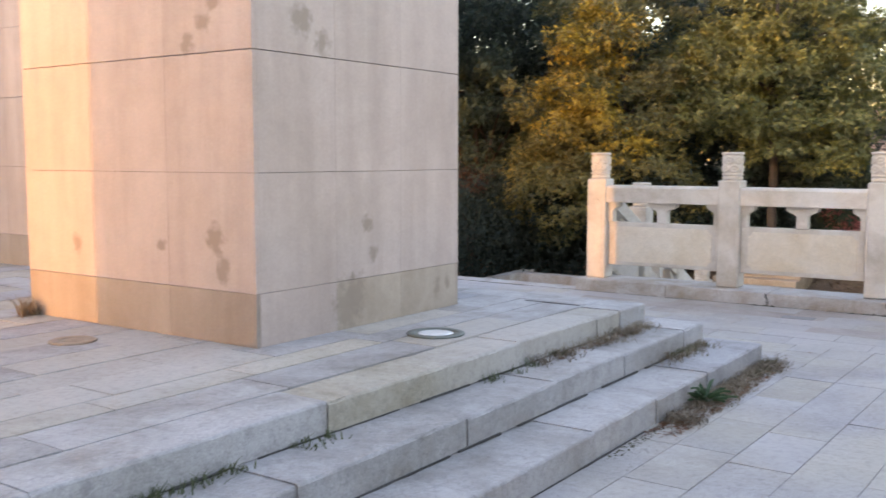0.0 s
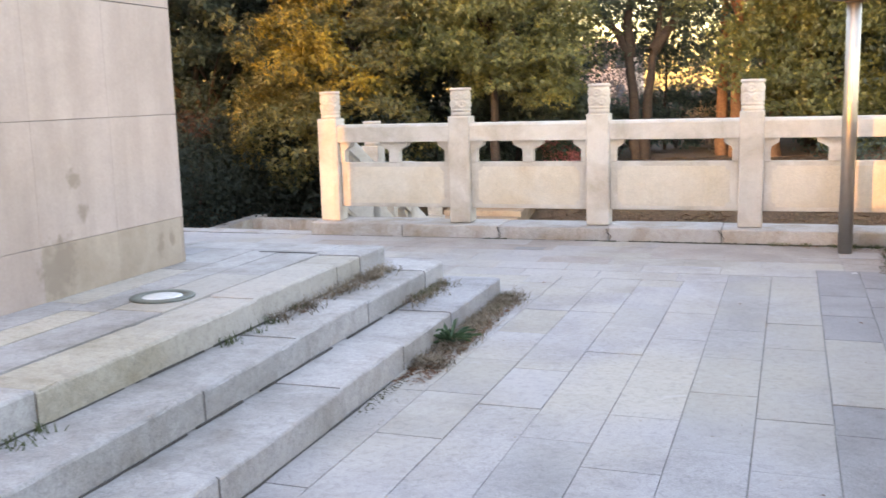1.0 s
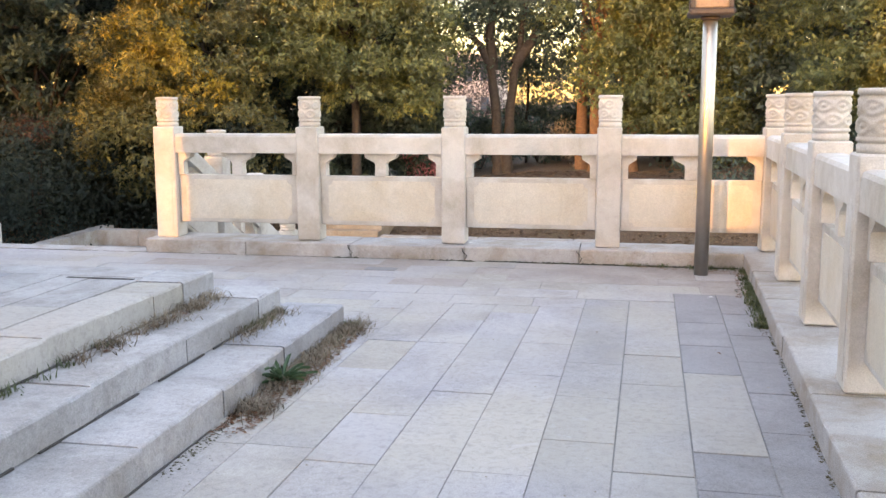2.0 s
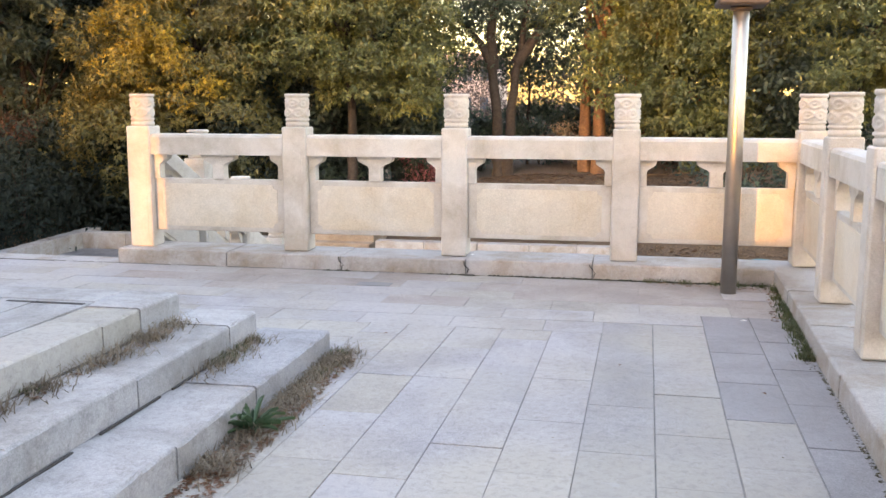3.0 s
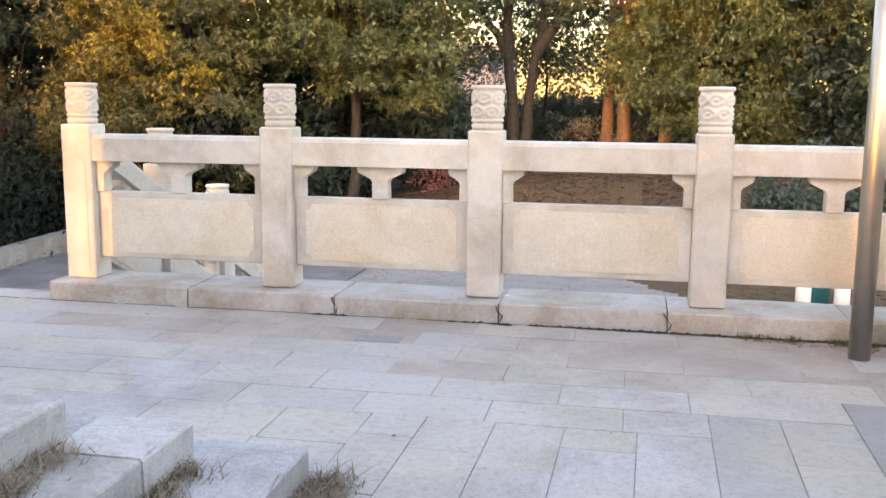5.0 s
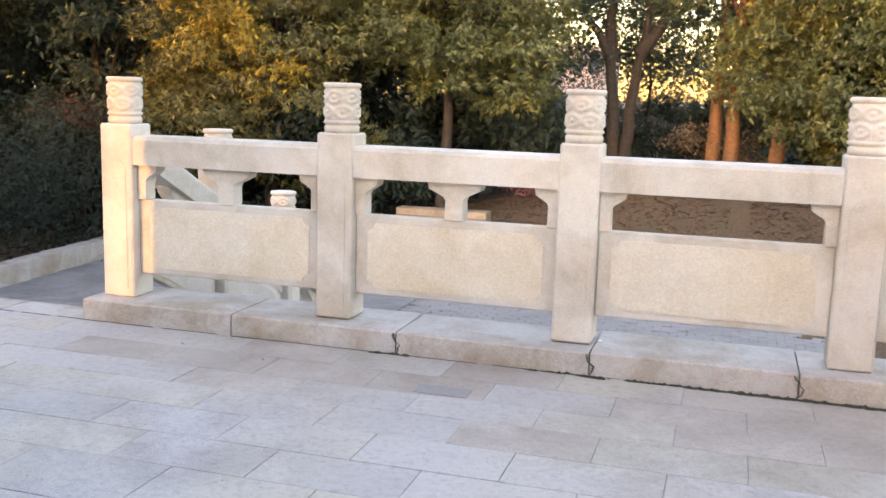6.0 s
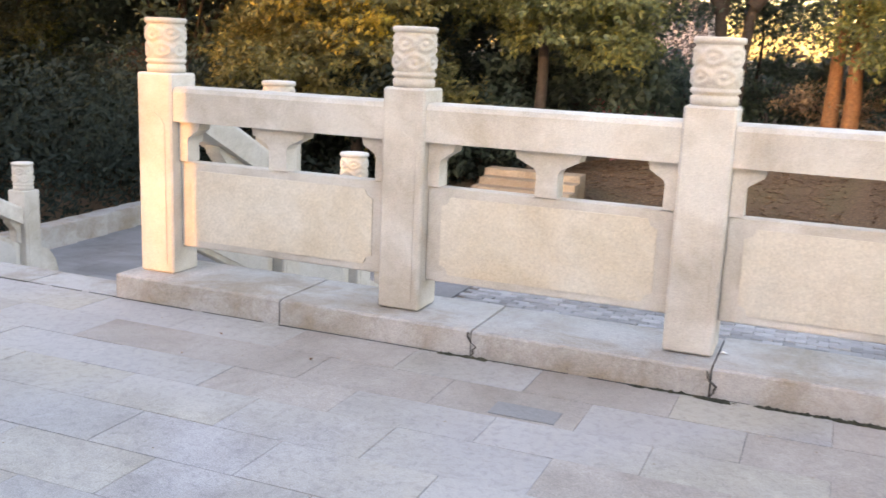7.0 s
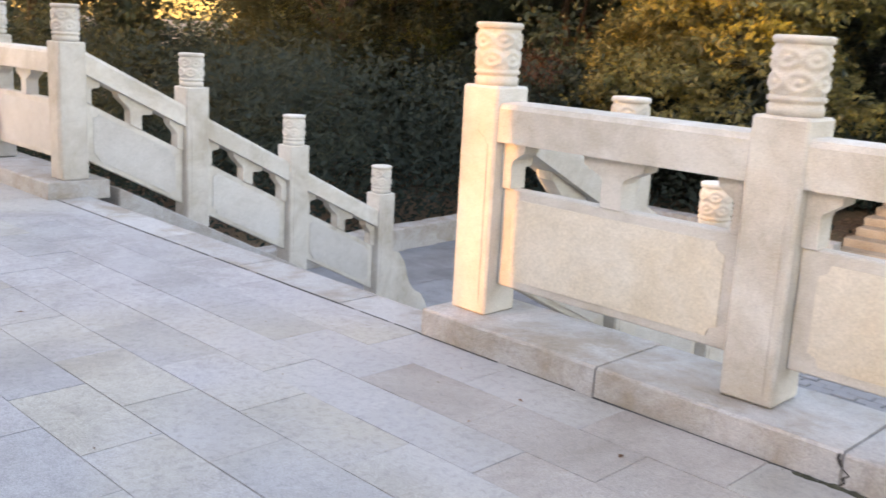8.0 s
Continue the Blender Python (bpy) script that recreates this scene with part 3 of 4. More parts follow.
court = thing("lower_court", "lower court paved with small grey bricks and slabs", "paving", kind="structure")
for r in range(12):
    for k in range(10):
        x1 = min(-1.0, -0.65 - 0.7 * k + 0.35 * (r % 2))
        if x1 > -7.2:
            slab(court, max(-1.35 - 0.7 * k + 0.35 * (r % 2), -7.4), x1, 3.66 + 0.6 * r, 3.66 + 0.6 * (r + 1), LOWER, M_court)
brick_me = Geo().box(-0.114, 0.114, -0.056, 0.056, -0.05, 0, 0.008).mesh("brick", M_brick)
rest = Geo()
for r in range(92):
    for k in range(33):
        x, y = -0.87 + 0.235 * k + 0.117 * (r % 2), 0.7 + 0.118 * r
        z = LOWER + rnd.uniform(-0.012, 0.012)
        if y < 3.65 and x < 0.35:
            continue
        if -0.9 < x < 4.5 and 6.3 < y < 7.75:
            part("brick", brick_me, court, at=(x, y, z))
        elif y < 10.9 and x < 6.1 - max(0, (y - 7.4) * 0.75):
            rest.box(x - 0.114, x + 0.114, y - 0.056, y + 0.056, LOWER - 0.05, z, 0.008)
tagged(part("far_bricks", rest.mesh("far_bricks", M_brick), court), kind="stuff")

low_wall = thing("low_wall", "low pale granite parapet round the lower court", "wall", kind="structure")
for k in range(12):
    y0 = 3.2 + 0.72 * k
    x0 = -6.85 - 0.055 * k
    part("wall_block", Geo().box(x0 - 0.3, x0, y0 + 0.004, y0 + 0.716, -1.9, -1.42, 0.01).mesh("wall_block", M_kerb), low_wall)
for a, b in ((-7.5, -6.4), (-6.4, -5.3), (-5.3, -4.2), (-4.2, -3.4), (-3.4, -2.78), (-0.82, 0.2), (0.2, 1.3), (1.3, 2.35), (2.35, 3.3), (3.3, 4.1)):
    part("wall_block", Geo().box(a + 0.004, b - 0.004, 11.0, 11.3, -1.9, -1.42, 0.01).mesh("wall_block", M_kerb), low_wall)

mound_steps = thing("garden_steps", "short flight of weathered stone steps up the mound", "steps")
for k in range(7):
    part("step", Geo().box(-2.93 + 0.03 * (k % 2), -1.03, 11.0 + 0.36 * k, 11.40 + 0.36 * k, -2.0, -1.68 + 0.13 * k, 0.015).mesh("step", M_mound_step), mound_steps)


# ---- the stepped platform and the gate piers ----
platform = thing("stepped_platform", "three-stepped weathered granite platform under the gate piers", "platform", kind="structure")
core = Geo().box(-30, 1.58, -30, -3.62, -0.02, 0.36, 0.003).box(-30, 1.9, -30, -3.4, -0.02, 0.26, 0.003).box(-30, 2.2, -30, -3.1, -0.02, 0.13, 0.003)
part("core", core.mesh("core", M_joint), platform)


def step_blocks(x_out, x_in, y_far, y_in, z0, z1, cuts):
    for k, (a, b) in enumerate(zip(cuts, cuts[1:])):
        g = Geo().worn(x_in, x_out - 0.006 * ((k * 7) % 3), b + 0.002, a - 0.002, z0, z1 - 0.005 * (k % 2), 0.013, 0.004, k + int(x_out * 10))
        mat = M_step_warm if z0 > 0.2 and k in (1, 2, 3) else (M_step_blue if z0 < 0.1 and k == 0 else M_step)
        part("step_block", g.mesh("step_block", mat), platform)
    x = x_in
    while x > -14:
        g = Geo().box(x - 1.1 + 0.003, x - 0.003, y_in, y_far, z0, z1 - 0.002, 0.014)
        part("step_block", g.mesh("step_block", M_step), platform)
        x -= 1.1


step_blocks(1.925, 1.63, -3.315, -3.62, 0.281, 0.42, [-3.315, -3.72, -4.05, -5.02, -6.58, -7.9, -9.2, -10.6, -12, -13.5])
step_blocks(2.25, 1.9, -3.066, -3.42, 0.141, 0.28, [-3.066, -3.42, -4.35, -5.21, -6.03, -7.1, -8.3, -9.6, -11, -12.4])
step_blocks(2.60, 2.2, -2.865, -3.22, 0.0, 0.14, [-2.865, -3.95, -4.72, -5.475, -6.5, -7.6, -8.8, -10, -11.4, -12.8])
# platform paving in long courses
col_x = [1.63, 1.33, 1.12, 0.80, 0.52, 0.20, -0.12, -0.44, -0.76, -1.08, -1.4, -1.8, -2.2, -2.6, -3.0, -3.4, -3.8, -4.2, -4.6, -5.0, -5.4, -5.8]
for c in range(len(col_x) - 1):
    y = -3.63
    first = rnd.uniform(0.2, 0.9)
    while y > -13.5:
        d = first if first else rnd.choice((0.75, 0.95, 1.1))
        first = 0
        slab(platform, col_x[c + 1], col_x[c], y - d, y, 0.42, rnd.choice((M_step, M_step_warm, M_step_warm, M_step_blue, M_step_warm, M_step)), "platform_slab", gap=0.005)
        y -= d


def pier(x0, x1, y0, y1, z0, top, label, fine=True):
    ob = thing("clad_pier", label, "pier", group="gate piers")
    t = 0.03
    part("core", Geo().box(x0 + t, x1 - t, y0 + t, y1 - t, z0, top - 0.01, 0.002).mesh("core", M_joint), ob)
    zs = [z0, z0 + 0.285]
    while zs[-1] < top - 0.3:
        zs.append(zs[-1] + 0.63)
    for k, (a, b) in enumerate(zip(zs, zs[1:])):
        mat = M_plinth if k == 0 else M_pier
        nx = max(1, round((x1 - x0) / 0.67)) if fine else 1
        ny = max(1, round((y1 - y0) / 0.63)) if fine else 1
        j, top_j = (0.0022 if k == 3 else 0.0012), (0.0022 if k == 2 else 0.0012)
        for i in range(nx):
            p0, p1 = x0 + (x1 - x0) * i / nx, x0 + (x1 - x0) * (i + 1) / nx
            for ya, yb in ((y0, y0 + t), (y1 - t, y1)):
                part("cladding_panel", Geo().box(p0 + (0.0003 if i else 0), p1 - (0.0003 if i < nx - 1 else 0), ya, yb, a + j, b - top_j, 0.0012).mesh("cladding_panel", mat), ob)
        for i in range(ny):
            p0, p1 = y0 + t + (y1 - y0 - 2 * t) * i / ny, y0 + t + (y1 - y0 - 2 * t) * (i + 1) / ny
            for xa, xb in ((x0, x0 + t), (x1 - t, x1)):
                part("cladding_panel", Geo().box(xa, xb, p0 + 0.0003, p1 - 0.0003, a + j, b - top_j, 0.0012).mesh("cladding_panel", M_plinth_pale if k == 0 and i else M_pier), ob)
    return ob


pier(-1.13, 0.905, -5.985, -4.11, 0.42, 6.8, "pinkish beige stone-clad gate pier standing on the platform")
pier(-5.75, -3.3, -4.45, -2.9, 0.42, 6.8, "stone-clad gate pier in shade farther along the platform")
# unseen blocks added at the terrace end to cast shade over the terrace
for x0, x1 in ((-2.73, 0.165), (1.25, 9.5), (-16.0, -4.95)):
    pier(x0, x1, -15.0, -13.0, 0.0, 8.6 if x0 == -2.73 else 5.6, "tall stone-clad block added out of view to shade the terrace", False)

# low block added in the gap to keep sunlight off the kerb
pier(0.165, 1.25, -14.6, -13.4, 0.0, 1.3, "low stone-clad block added out of view to stop low sunlight", False)

# ---- things on the terrace ----
def ground_light(x, y, r, glass, label):
    ob = thing("ground_light", label, "light", (x, y, 0.421))
    part("rim", Geo().lathe([(r, 0.0), (r, 0.006), (r - 0.006, 0.009), (r - 0.055, 0.009), (r - 0.06, 0.003)], 32).mesh("rim", M_ring if glass else M_rust, True), ob)
    part("lens", Geo().lathe([(r - 0.062, 0.003), (r - 0.065, 0.006), (r - 0.09, 0.009), (0.02, 0.010)], 32).mesh("lens", M_glass if glass else M_rust, True), ob, "frosted glass" if glass else "rusted cover")


ground_light(1.42, -5.10, 0.165, True, "round recessed ground light with frosted glass and metal rim")
ground_light(-0.07, -6.41, 0.125, False, "round recessed ground light with rusty cover")

lamp = thing("lamp_post", "brushed steel lamp post with a dark lantern head", "lamp", (4.975, -0.61, 0))
part("pole", Geo().lathe([(0.057, 0.0), (0.057, 2.04), (0.05, 2.045)], 32).mesh("pole", M_steel, True), lamp)
g = Geo().lathe([(0.06, 2.045), (0.075, 2.055), (0.075, 2.075)], 24)
part("collar", g.mesh("collar", M_lantern, True), lamp)
part("lantern_base", Geo().box(-0.175, 0.175, -0.175, 0.175, 2.075, 2.13, 0.015).mesh("lantern_base", M_lantern), lamp, "dark bronze base plate")
part("lantern_glass", Geo().box(-0.13, 0.13, -0.13, 0.13, 2.13, 2.55, 0.01).mesh("lantern_glass", M_amber), lamp, "dull brown glass")
for sx in (-1, 1):
    for sy in (-1, 1):
        part("lantern_bar", Geo().box(sx * 0.145 - 0.015, sx * 0.145 + 0.015, sy * 0.145 - 0.015, sy * 0.145 + 0.015, 2.13, 2.55, 0.004).mesh("lantern_bar", M_lantern), lamp)
part("lantern_roof", Geo().add([(-0.26, -0.26, 2.55), (0.26, -0.26, 2.55), (0.26, 0.26, 2.55), (-0.26, 0.26, 2.55), (-0.05, -0.05, 2.72), (0.05, -0.05, 2.72), (0.05, 0.05, 2.72), (-0.05, 0.05, 2.72)],
     [(3, 2, 1, 0), (0, 1, 5, 4), (1, 2, 6, 5), (2, 3, 7, 6), (3, 0, 4, 7), (4, 5, 6, 7)]).mesh("lantern_roof", M_lantern), lamp)


# ---- leaves, trees, shrubs, weeds ----
def leaves_mesh(name, centres, normals_out, size, spread, per, mat, rng, droop=0.5, slim=0.38):
    """Many folded leaves in tufts round the given centres."""
    n = len(centres) * per
    whorl = np.repeat(centres, per, 0).reshape(len(centres), -1, 5, 3) if per % 5 == 0 else None
    if whorl is not None:
        # five leaves spring from one twig end
        whorl = (whorl + rng.normal(0, spread, (len(centres), per // 5, 1, 3)) * (1, 1, 0.7)).reshape(n, 3)
    else:
        whorl = np.repeat(centres, per, 0) + rng.normal(0, spread, (n, 3)) * (1, 1, 0.7)
    along = rng.normal(0, 1, (n, 3)) + np.repeat(normals_out, per, 0) * 0.8
    along[:, 2] -= droop
    along /= np.linalg.norm(along, axis=1, keepdims=True)
    c = whorl + along * size * 0.12
    side = np.cross(along, rng.normal(0, 0.45, (n, 3)) + np.repeat(normals_out, per, 0) * 0.7 + (0, 0, 0.7))
    side /= np.linalg.norm(side, axis=1, keepdims=True) + 1e-9
    up = np.cross(side, along)
    s = size * rng.uniform(0.65, 1.25, (n, 1))
    v = np.empty((n, 4, 3))
    v[:, 0] = c
    v[:, 1] = c + along * s * 0.45 + side * s * slim / 2 + up * s * 0.07
    v[:, 2] = c + along * s
    v[:, 3] = c + along * s * 0.45 - side * s * slim / 2 + up * s * 0.07
    i = np.arange(n)[:, None] * 4
    tri = np.concatenate([i + (0, 1, 2), i + (0, 2, 3)], 1).reshape(-1, 3)
    me = bpy.data.meshes.new(name)
    me.vertices.add(n * 4)
    me.vertices.foreach_set("co", v.ravel())
    me.loops.add(len(tri) * 3)
    me.loops.foreach_set("vertex_index", tri.ravel().astype(np.int32))
    me.polygons.add(len(tri))
    me.polygons.foreach_set("loop_start", (np.arange(len(tri)) * 3).astype(np.int32))
    me.update()
    me.validate()
    me.materials.append(mat)
    return me


def crown_points(lobes, tufts, rng):
    """Tuft centres over a few overlapping lobes, more near their skins, with gaps between."""
    pts, outs = [], []
    weights = np.array([l[3] * l[4] for l in lobes])
    for (x, y, z, r, h), k in zip(lobes, (tufts * weights / weights.sum()).astype(int)):
        d = rng.normal(0, 1, (k, 3))
        d /= np.linalg.norm(d, axis=1, keepdims=True)
        lump = np.array([noise.noise((p[0] * 2.3 + x, p[1] * 2.3 + y, p[2] * 2.3 + z)) for p in d])
        q = (0.55 + 0.45 * rng.random(k) ** 0.5) * (1 + 0.28 * lump)
        p = np.array((x, y, z)) + d * q[:, None] * (r, r, h)
        bough = rng.integers(0, max(1, k // 8), k)
        p = p[bough] + rng.normal(0, 1, (k, 3)) * (0.20, 0.20, 0.10)
        pts.append(p)
        outs.append(d[bough] * 0.8 + rng.normal(0, 0.25, (k, 3)))
    return np.concatenate(pts), np.concatenate(outs)


def tree(x, y, lobes, mat, label, seed, tufts=700, per=30, size=0.18, spread=0.15, stems=None, bark=M_bark, radius=0.14, droop=0.5, boughs=3):
    rng = np.random.default_rng(seed)
    ob = thing("tree", label, "tree", (x, y, ground_z(x, y) - 0.05), group="trees")
    base = ground_z(x, y) - 0.05
    g = Geo()
    if stems is None:
        top = max(l[2] for l in lobes)
        stems = [[(0, 0, 0), (0.08, 0.05, top * 0.35), (-0.05, 0.1, top * 0.7), (0.05, 0.05, top * 1.05)]]
    for pts in stems:
        fine = []
        for a, b in zip(pts, pts[1:]):
            for i in range(4):
                t = i / 4
                fine.append(Vector(a).lerp(Vector(b), t) + Vector((rng.normal(0, 0.02), rng.normal(0, 0.02), 0)))
        fine.append(Vector(pts[-1]))
        g.tube(fine, [radius * (1 - 0.75 * i / len(fine)) for i in range(len(fine))], 9)
    main = stems[0]
    for lx, ly, lz, r, h in lobes:
        for q in range(boughs):
            a = rng.uniform(0, 6.28)
            tip = Vector((lx + 0.6 * r * math.cos(a), ly + 0.6 * r * math.sin(a), lz + rng.uniform(-0.2, 0.5) * h))
            foot = Vector(main[1]).lerp(Vector(main[-1]), rng.uniform(0.0, 0.8))
            bend = foot.lerp(tip, 0.5) + Vector((0, 0, 0.25))
            g.tube([foot, bend, tip], [radius * 0.35, radius * 0.22, radius * 0.06], 6)
    part("trunk", g.mesh("trunk", bark, True), ob)
    pts, outs = crown_points(lobes, tufts, rng)
    part("crown", leaves_mesh("crown", pts, outs, size, spread, per, mat, rng, droop), ob)
    return ob


# lobes: x, y, z from the tree's foot, radius, half height
gold = tree(-6.2, 14.0, [(0, 0, 4.2, 2.3, 2.0), (-0.9, -0.5, 2.6, 1.9, 1.5), (1.0, -0.4, 2.4, 1.6, 1.3), (0.2, 0, 6.3, 1.9, 1.8)], L_autumn,
            "broad tree with olive leaves and sunlit golden yellow boughs", 1, 2500, 30, 0.125, 0.13)
# boughs coloured gold where the evening sun strikes the crown
rng_gold = np.random.default_rng(81)
pts, outs = crown_points([(-0.3, -1.5, 5.0, 0.9, 0.8), (0.7, -1.6, 4.6, 0.8, 0.7), (-0.5, -1.9, 4.0, 0.5, 0.5), (0.9, -1.8, 3.6, 0.5, 0.35), (0.1, -1.2, 6.3, 1.2, 0.8)], 440, rng_gold)
part("sunlit_gold_bough", leaves_mesh("sunlit_gold_bough", pts, outs, 0.125, 0.13, 30, L_sun_gold, rng_gold), gold, "golden yellow leaves with low sunlight put into their colour")
tree(-2.4, 14.6, [(0.6, -0.3, 4.3, 2.0, 1.5), (-0.9, 0, 4.6, 1.5, 1.6), (0.2, 0, 6.3, 2.2, 1.6), (1.5, -0.6, 3.6, 1.1, 0.9)], L_olive,
     "olive green tree with a drooping crown", 2, 2300, 30, 0.125, 0.13)
tree(-3.6, 17.0, [(0, 0, 3.0, 2.2, 2.2), (0.9, 0.5, 4.8, 1.9, 2.2), (-1.2, 0.5, 6.2, 2.2, 2.2), (2.2, 0.2, 2.2, 1.5, 1.2)], L_dark,
     "dark evergreen tree standing in shade", 3, 1125, 30, 0.2, 0.2)
tree(0.84, 17.6, [(-1.3, 0.3, 4.6, 1.4, 1.0), (1.1, 0.2, 4.8, 1.8, 1.3), (0.1, 0.6, 6.0, 2.3, 1.5), (1.7, 0.5, 3.3, 0.9, 0.8), (-1.4, 0.5, 3.2, 0.9, 0.65)], L_dark,
     "twin-stemmed tree with thin dark foliage against the sky", 4, 1150, 25, 0.125, 0.32,
     [[(0, 0, 0), (0, 0, 1.0), (-0.15, 0, 2.9), (-0.5, 0, 3.5), (-1.0, 0.05, 4.1), (-2.0, 0.1, 5.3)], [(0.25, 0, 0), (0.28, 0, 1.2), (0.45, 0, 2.7), (0.62, 0, 3.75), (1.0, 0, 6.0)],
      [(-0.15, 0, 2.85), (-0.2, 0.05, 3.9), (0, 0.1, 5.8)], [(0.5, 0, 3.0), (1.0, 0.1, 3.8), (1.6, 0.2, 4.8)]], M_bark, 0.17, 0.5, 0)
tree(3.48, 17.6, [(0.6, -0.3, 2.4, 1.1, 0.75), (0, 0, 4.2, 1.5, 1.25), (1.4, -0.2, 1.9, 1.0, 0.6), (0.8, 0, 6.0, 1.9, 1.6)], L_olive,
     "straight reddish-barked tree with yellow-green foliage", 5, 850, 25, 0.14, 0.17,
     [[(0, 0, 0), (0, 0, 2.0), (0.03, 0, 4.0), (0.1, 0, 7.0)], [(-0.38, 0.4, 0), (-0.35, 0.4, 2.4), (-0.3, 0.4, 6.0)]], M_bark_red, 0.19)
tree(4.45, 17.2, [(1.4, -0.6, 2.4, 1.6, 1.9), (2.1, -0.2, 4.4, 2.1, 1.8), (0.5, -0.2, 4.0, 1.3, 1.4), (2.0, 0.0, 0.9, 1.1, 1.0)], L_olive,
     "dense olive green tree with hanging leaves", 6, 2500, 35, 0.135, 0.16, [[(0, 0, 0), (0.02, 0, 2.0), (0.1, 0, 4.0), (0.6, 0, 6.0)]], M_bark_red, 0.19)
tree(9.6, 13.0, [(0, 0, 3.4, 1.9, 1.6), (-0.6, -0.4, 5.3, 2.0, 1.6), (0.9, 0, 4.4, 1.8, 1.8), (-0.3, 0, 1.9, 1.3, 0.9)], L_olive,
     "yellow-green tree with a full crown", 7, 2200, 30, 0.12, 0.13)
tree(7.4, 17.5, [(0, 0, 3.5, 2.2, 2.4), (0.4, 0, 6.2, 2.4, 2.0), (-1.6, 0, 5.0, 1.8, 2.0), (1.8, 0, 2.4, 1.6, 1.6)], L_dark,
     "dark evergreen tree deep in the grove", 8, 1000, 30, 0.2, 0.2)
tree(-11.0, 14.5, [(0, 0, 3.6, 2.4, 2.2), (1.6, 0.3, 5.8, 2.4, 2.0), (-1.8, 0, 5.4, 2.4, 2.2), (0.4, -0.6, 2.0, 1.6, 1.3)], L_dark,
     "dark green tree beyond the lower court", 9, 1187, 30, 0.19, 0.2)
tree(-13.5, 10.0, [(0, 0, 3.9, 2.2, 1.7), (-1.6, 0.3, 5.4, 2.4, 2.0), (1.0, 1.0, 5.8, 2.2, 1.8)], L_soft,
     "green feathery tree over the stair", 10, 1400, 30, 0.12, 0.2)
tree(-9.0, 20.0, [(0, 0, 4.0, 2.8, 3.0), (2.6, 0, 5.0, 2.6, 3.0), (-2.6, 0, 5.0, 2.6, 3.0), (0, 0, 7.6, 2.6, 2.0)], L_dark,
     "dark evergreen tree at the back of the grove", 11, 1125, 30, 0.24, 0.25)
tree(-17.5, 15.0, [(0, 0, 3.5, 2.8, 2.6), (2.0, 0, 6.0, 2.6, 2.2), (-2.6, 0, 5.0, 2.6, 2.4)], L_olive,
     "green tree at the edge of the grove", 12, 1125, 30, 0.2, 0.22)
tree(-20.0, 6.0, [(0, 0, 3.5, 2.8, 2.6), (2.0, 0, 6.0, 2.6, 2.2), (-1.0, 0, 5.0, 2.6, 2.4)], L_dark,
     "dark tree beyond the far balustrade", 13, 1000, 30, 0.2, 0.22)
tree(-3.2, 20.5, [(0, 0, 3.6, 2.0, 2.0), (-1.2, 0, 6.2, 2.4, 2.2)], L_dark, "dark tree behind the mound", 14, 520, 24, 0.22, 0.24)
tree(5.4, 20.6, [(0, 0, 2.8, 1.5, 1.7), (-0.3, 0, 4.8, 1.6, 1.7), (0.8, 0, 6.2, 1.6, 1.5), (1.2, 0.2, 3.6, 1.3, 1.4)], L_dark,
     "dark green tree behind the reddish stems", 16, 900, 26, 0.17, 0.18)
tree(1.2, 21.5, [(-0.6, 0, 4.4, 1.5, 1.3), (0.7, 0, 5.4, 1.4, 1.2), (-0.1, 0, 6.8, 1.9, 1.1), (0.2, 0, 3.2, 0.9, 0.6)], L_dark,
     "thin-leaved tree seen against the evening sky", 17, 1300, 25, 0.12, 0.36, None, M_bark, 0.05, 0.5, 0)
tree(12.5, 17.0, [(0, 0, 4.0, 2.6, 2.6), (-1.0, 0, 6.4, 2.6, 2.0), (2, 0, 5.2, 2.6, 2.4)], L_olive, "olive tree at the end of the grove", 15, 800, 24, 0.2, 0.22)


def shrub(x, y, r, h, mat, label, seed, tufts, size=0.1, z=None, crest=(0.55, 0.5)):
    rng = np.random.default_rng(seed)
    base = ground_z(x, y) if z is None else z
    ob = thing("shrub", label, "shrub", (x, y, base), group="shrubs")
    g = Geo()
    for k in range(7):
        a = rng.uniform(0, 6.28)
        g.tube([(0, 0, -0.05), (0.3 * r * math.cos(a), 0.3 * r * math.sin(a), h * 0.5), (0.7 * r * math.cos(a), 0.7 * r * math.sin(a), h * rng.uniform(0.7, 1.1))], [0.02, 0.014, 0.005], 5)
    part("bare_wood", g.mesh("bare_wood", M_bark), ob)
    pts, outs = crown_points([(0, 0, h * crest[0], r, h * crest[1])], tufts, rng)
    part("foliage", leaves_mesh("foliage", pts, outs, size, 0.1, 16, mat, rng), ob)


shrub(-9.45, 11.9, 0.45, 2.8, L_rust, "rust-brown withered shrub under the trees", 31, 70, 0.10, None, (0.9, 0.10))
shrub(-1.0, 17.3, 0.75, 1.0, L_pink, "shrub with pink blossom behind the mound", 32, 130, 0.1)
shrub(3.2, 19.0, 1.1, 1.2, L_dry, "dry bare-looking shrub behind the mound", 33, 130, 0.12)
shrub(6.4, 11.0, 0.9, 1.3, L_dark, "low dark green shrub on the slope", 34, 200, 0.12)
shrub(8.0, 10.5, 1.0, 1.4, L_dark, "low dark green shrub on the slope", 35, 220, 0.12)
for k in range(9):
    shrub(-16 + 1.5 * k, 16.5 + 0.6 * math.sin(k * 2.1), 1.3, 2.4, L_dark, "dark undergrowth below the trees", 40 + k, 230, 0.18)
for k in range(7):
    shrub(-2.2 + 1.9 * k, 21.5 + 0.5 * math.sin(k * 1.7), 1.2, 1.7, L_dark, "dark undergrowth below the trees", 60 + k, 190, 0.18)

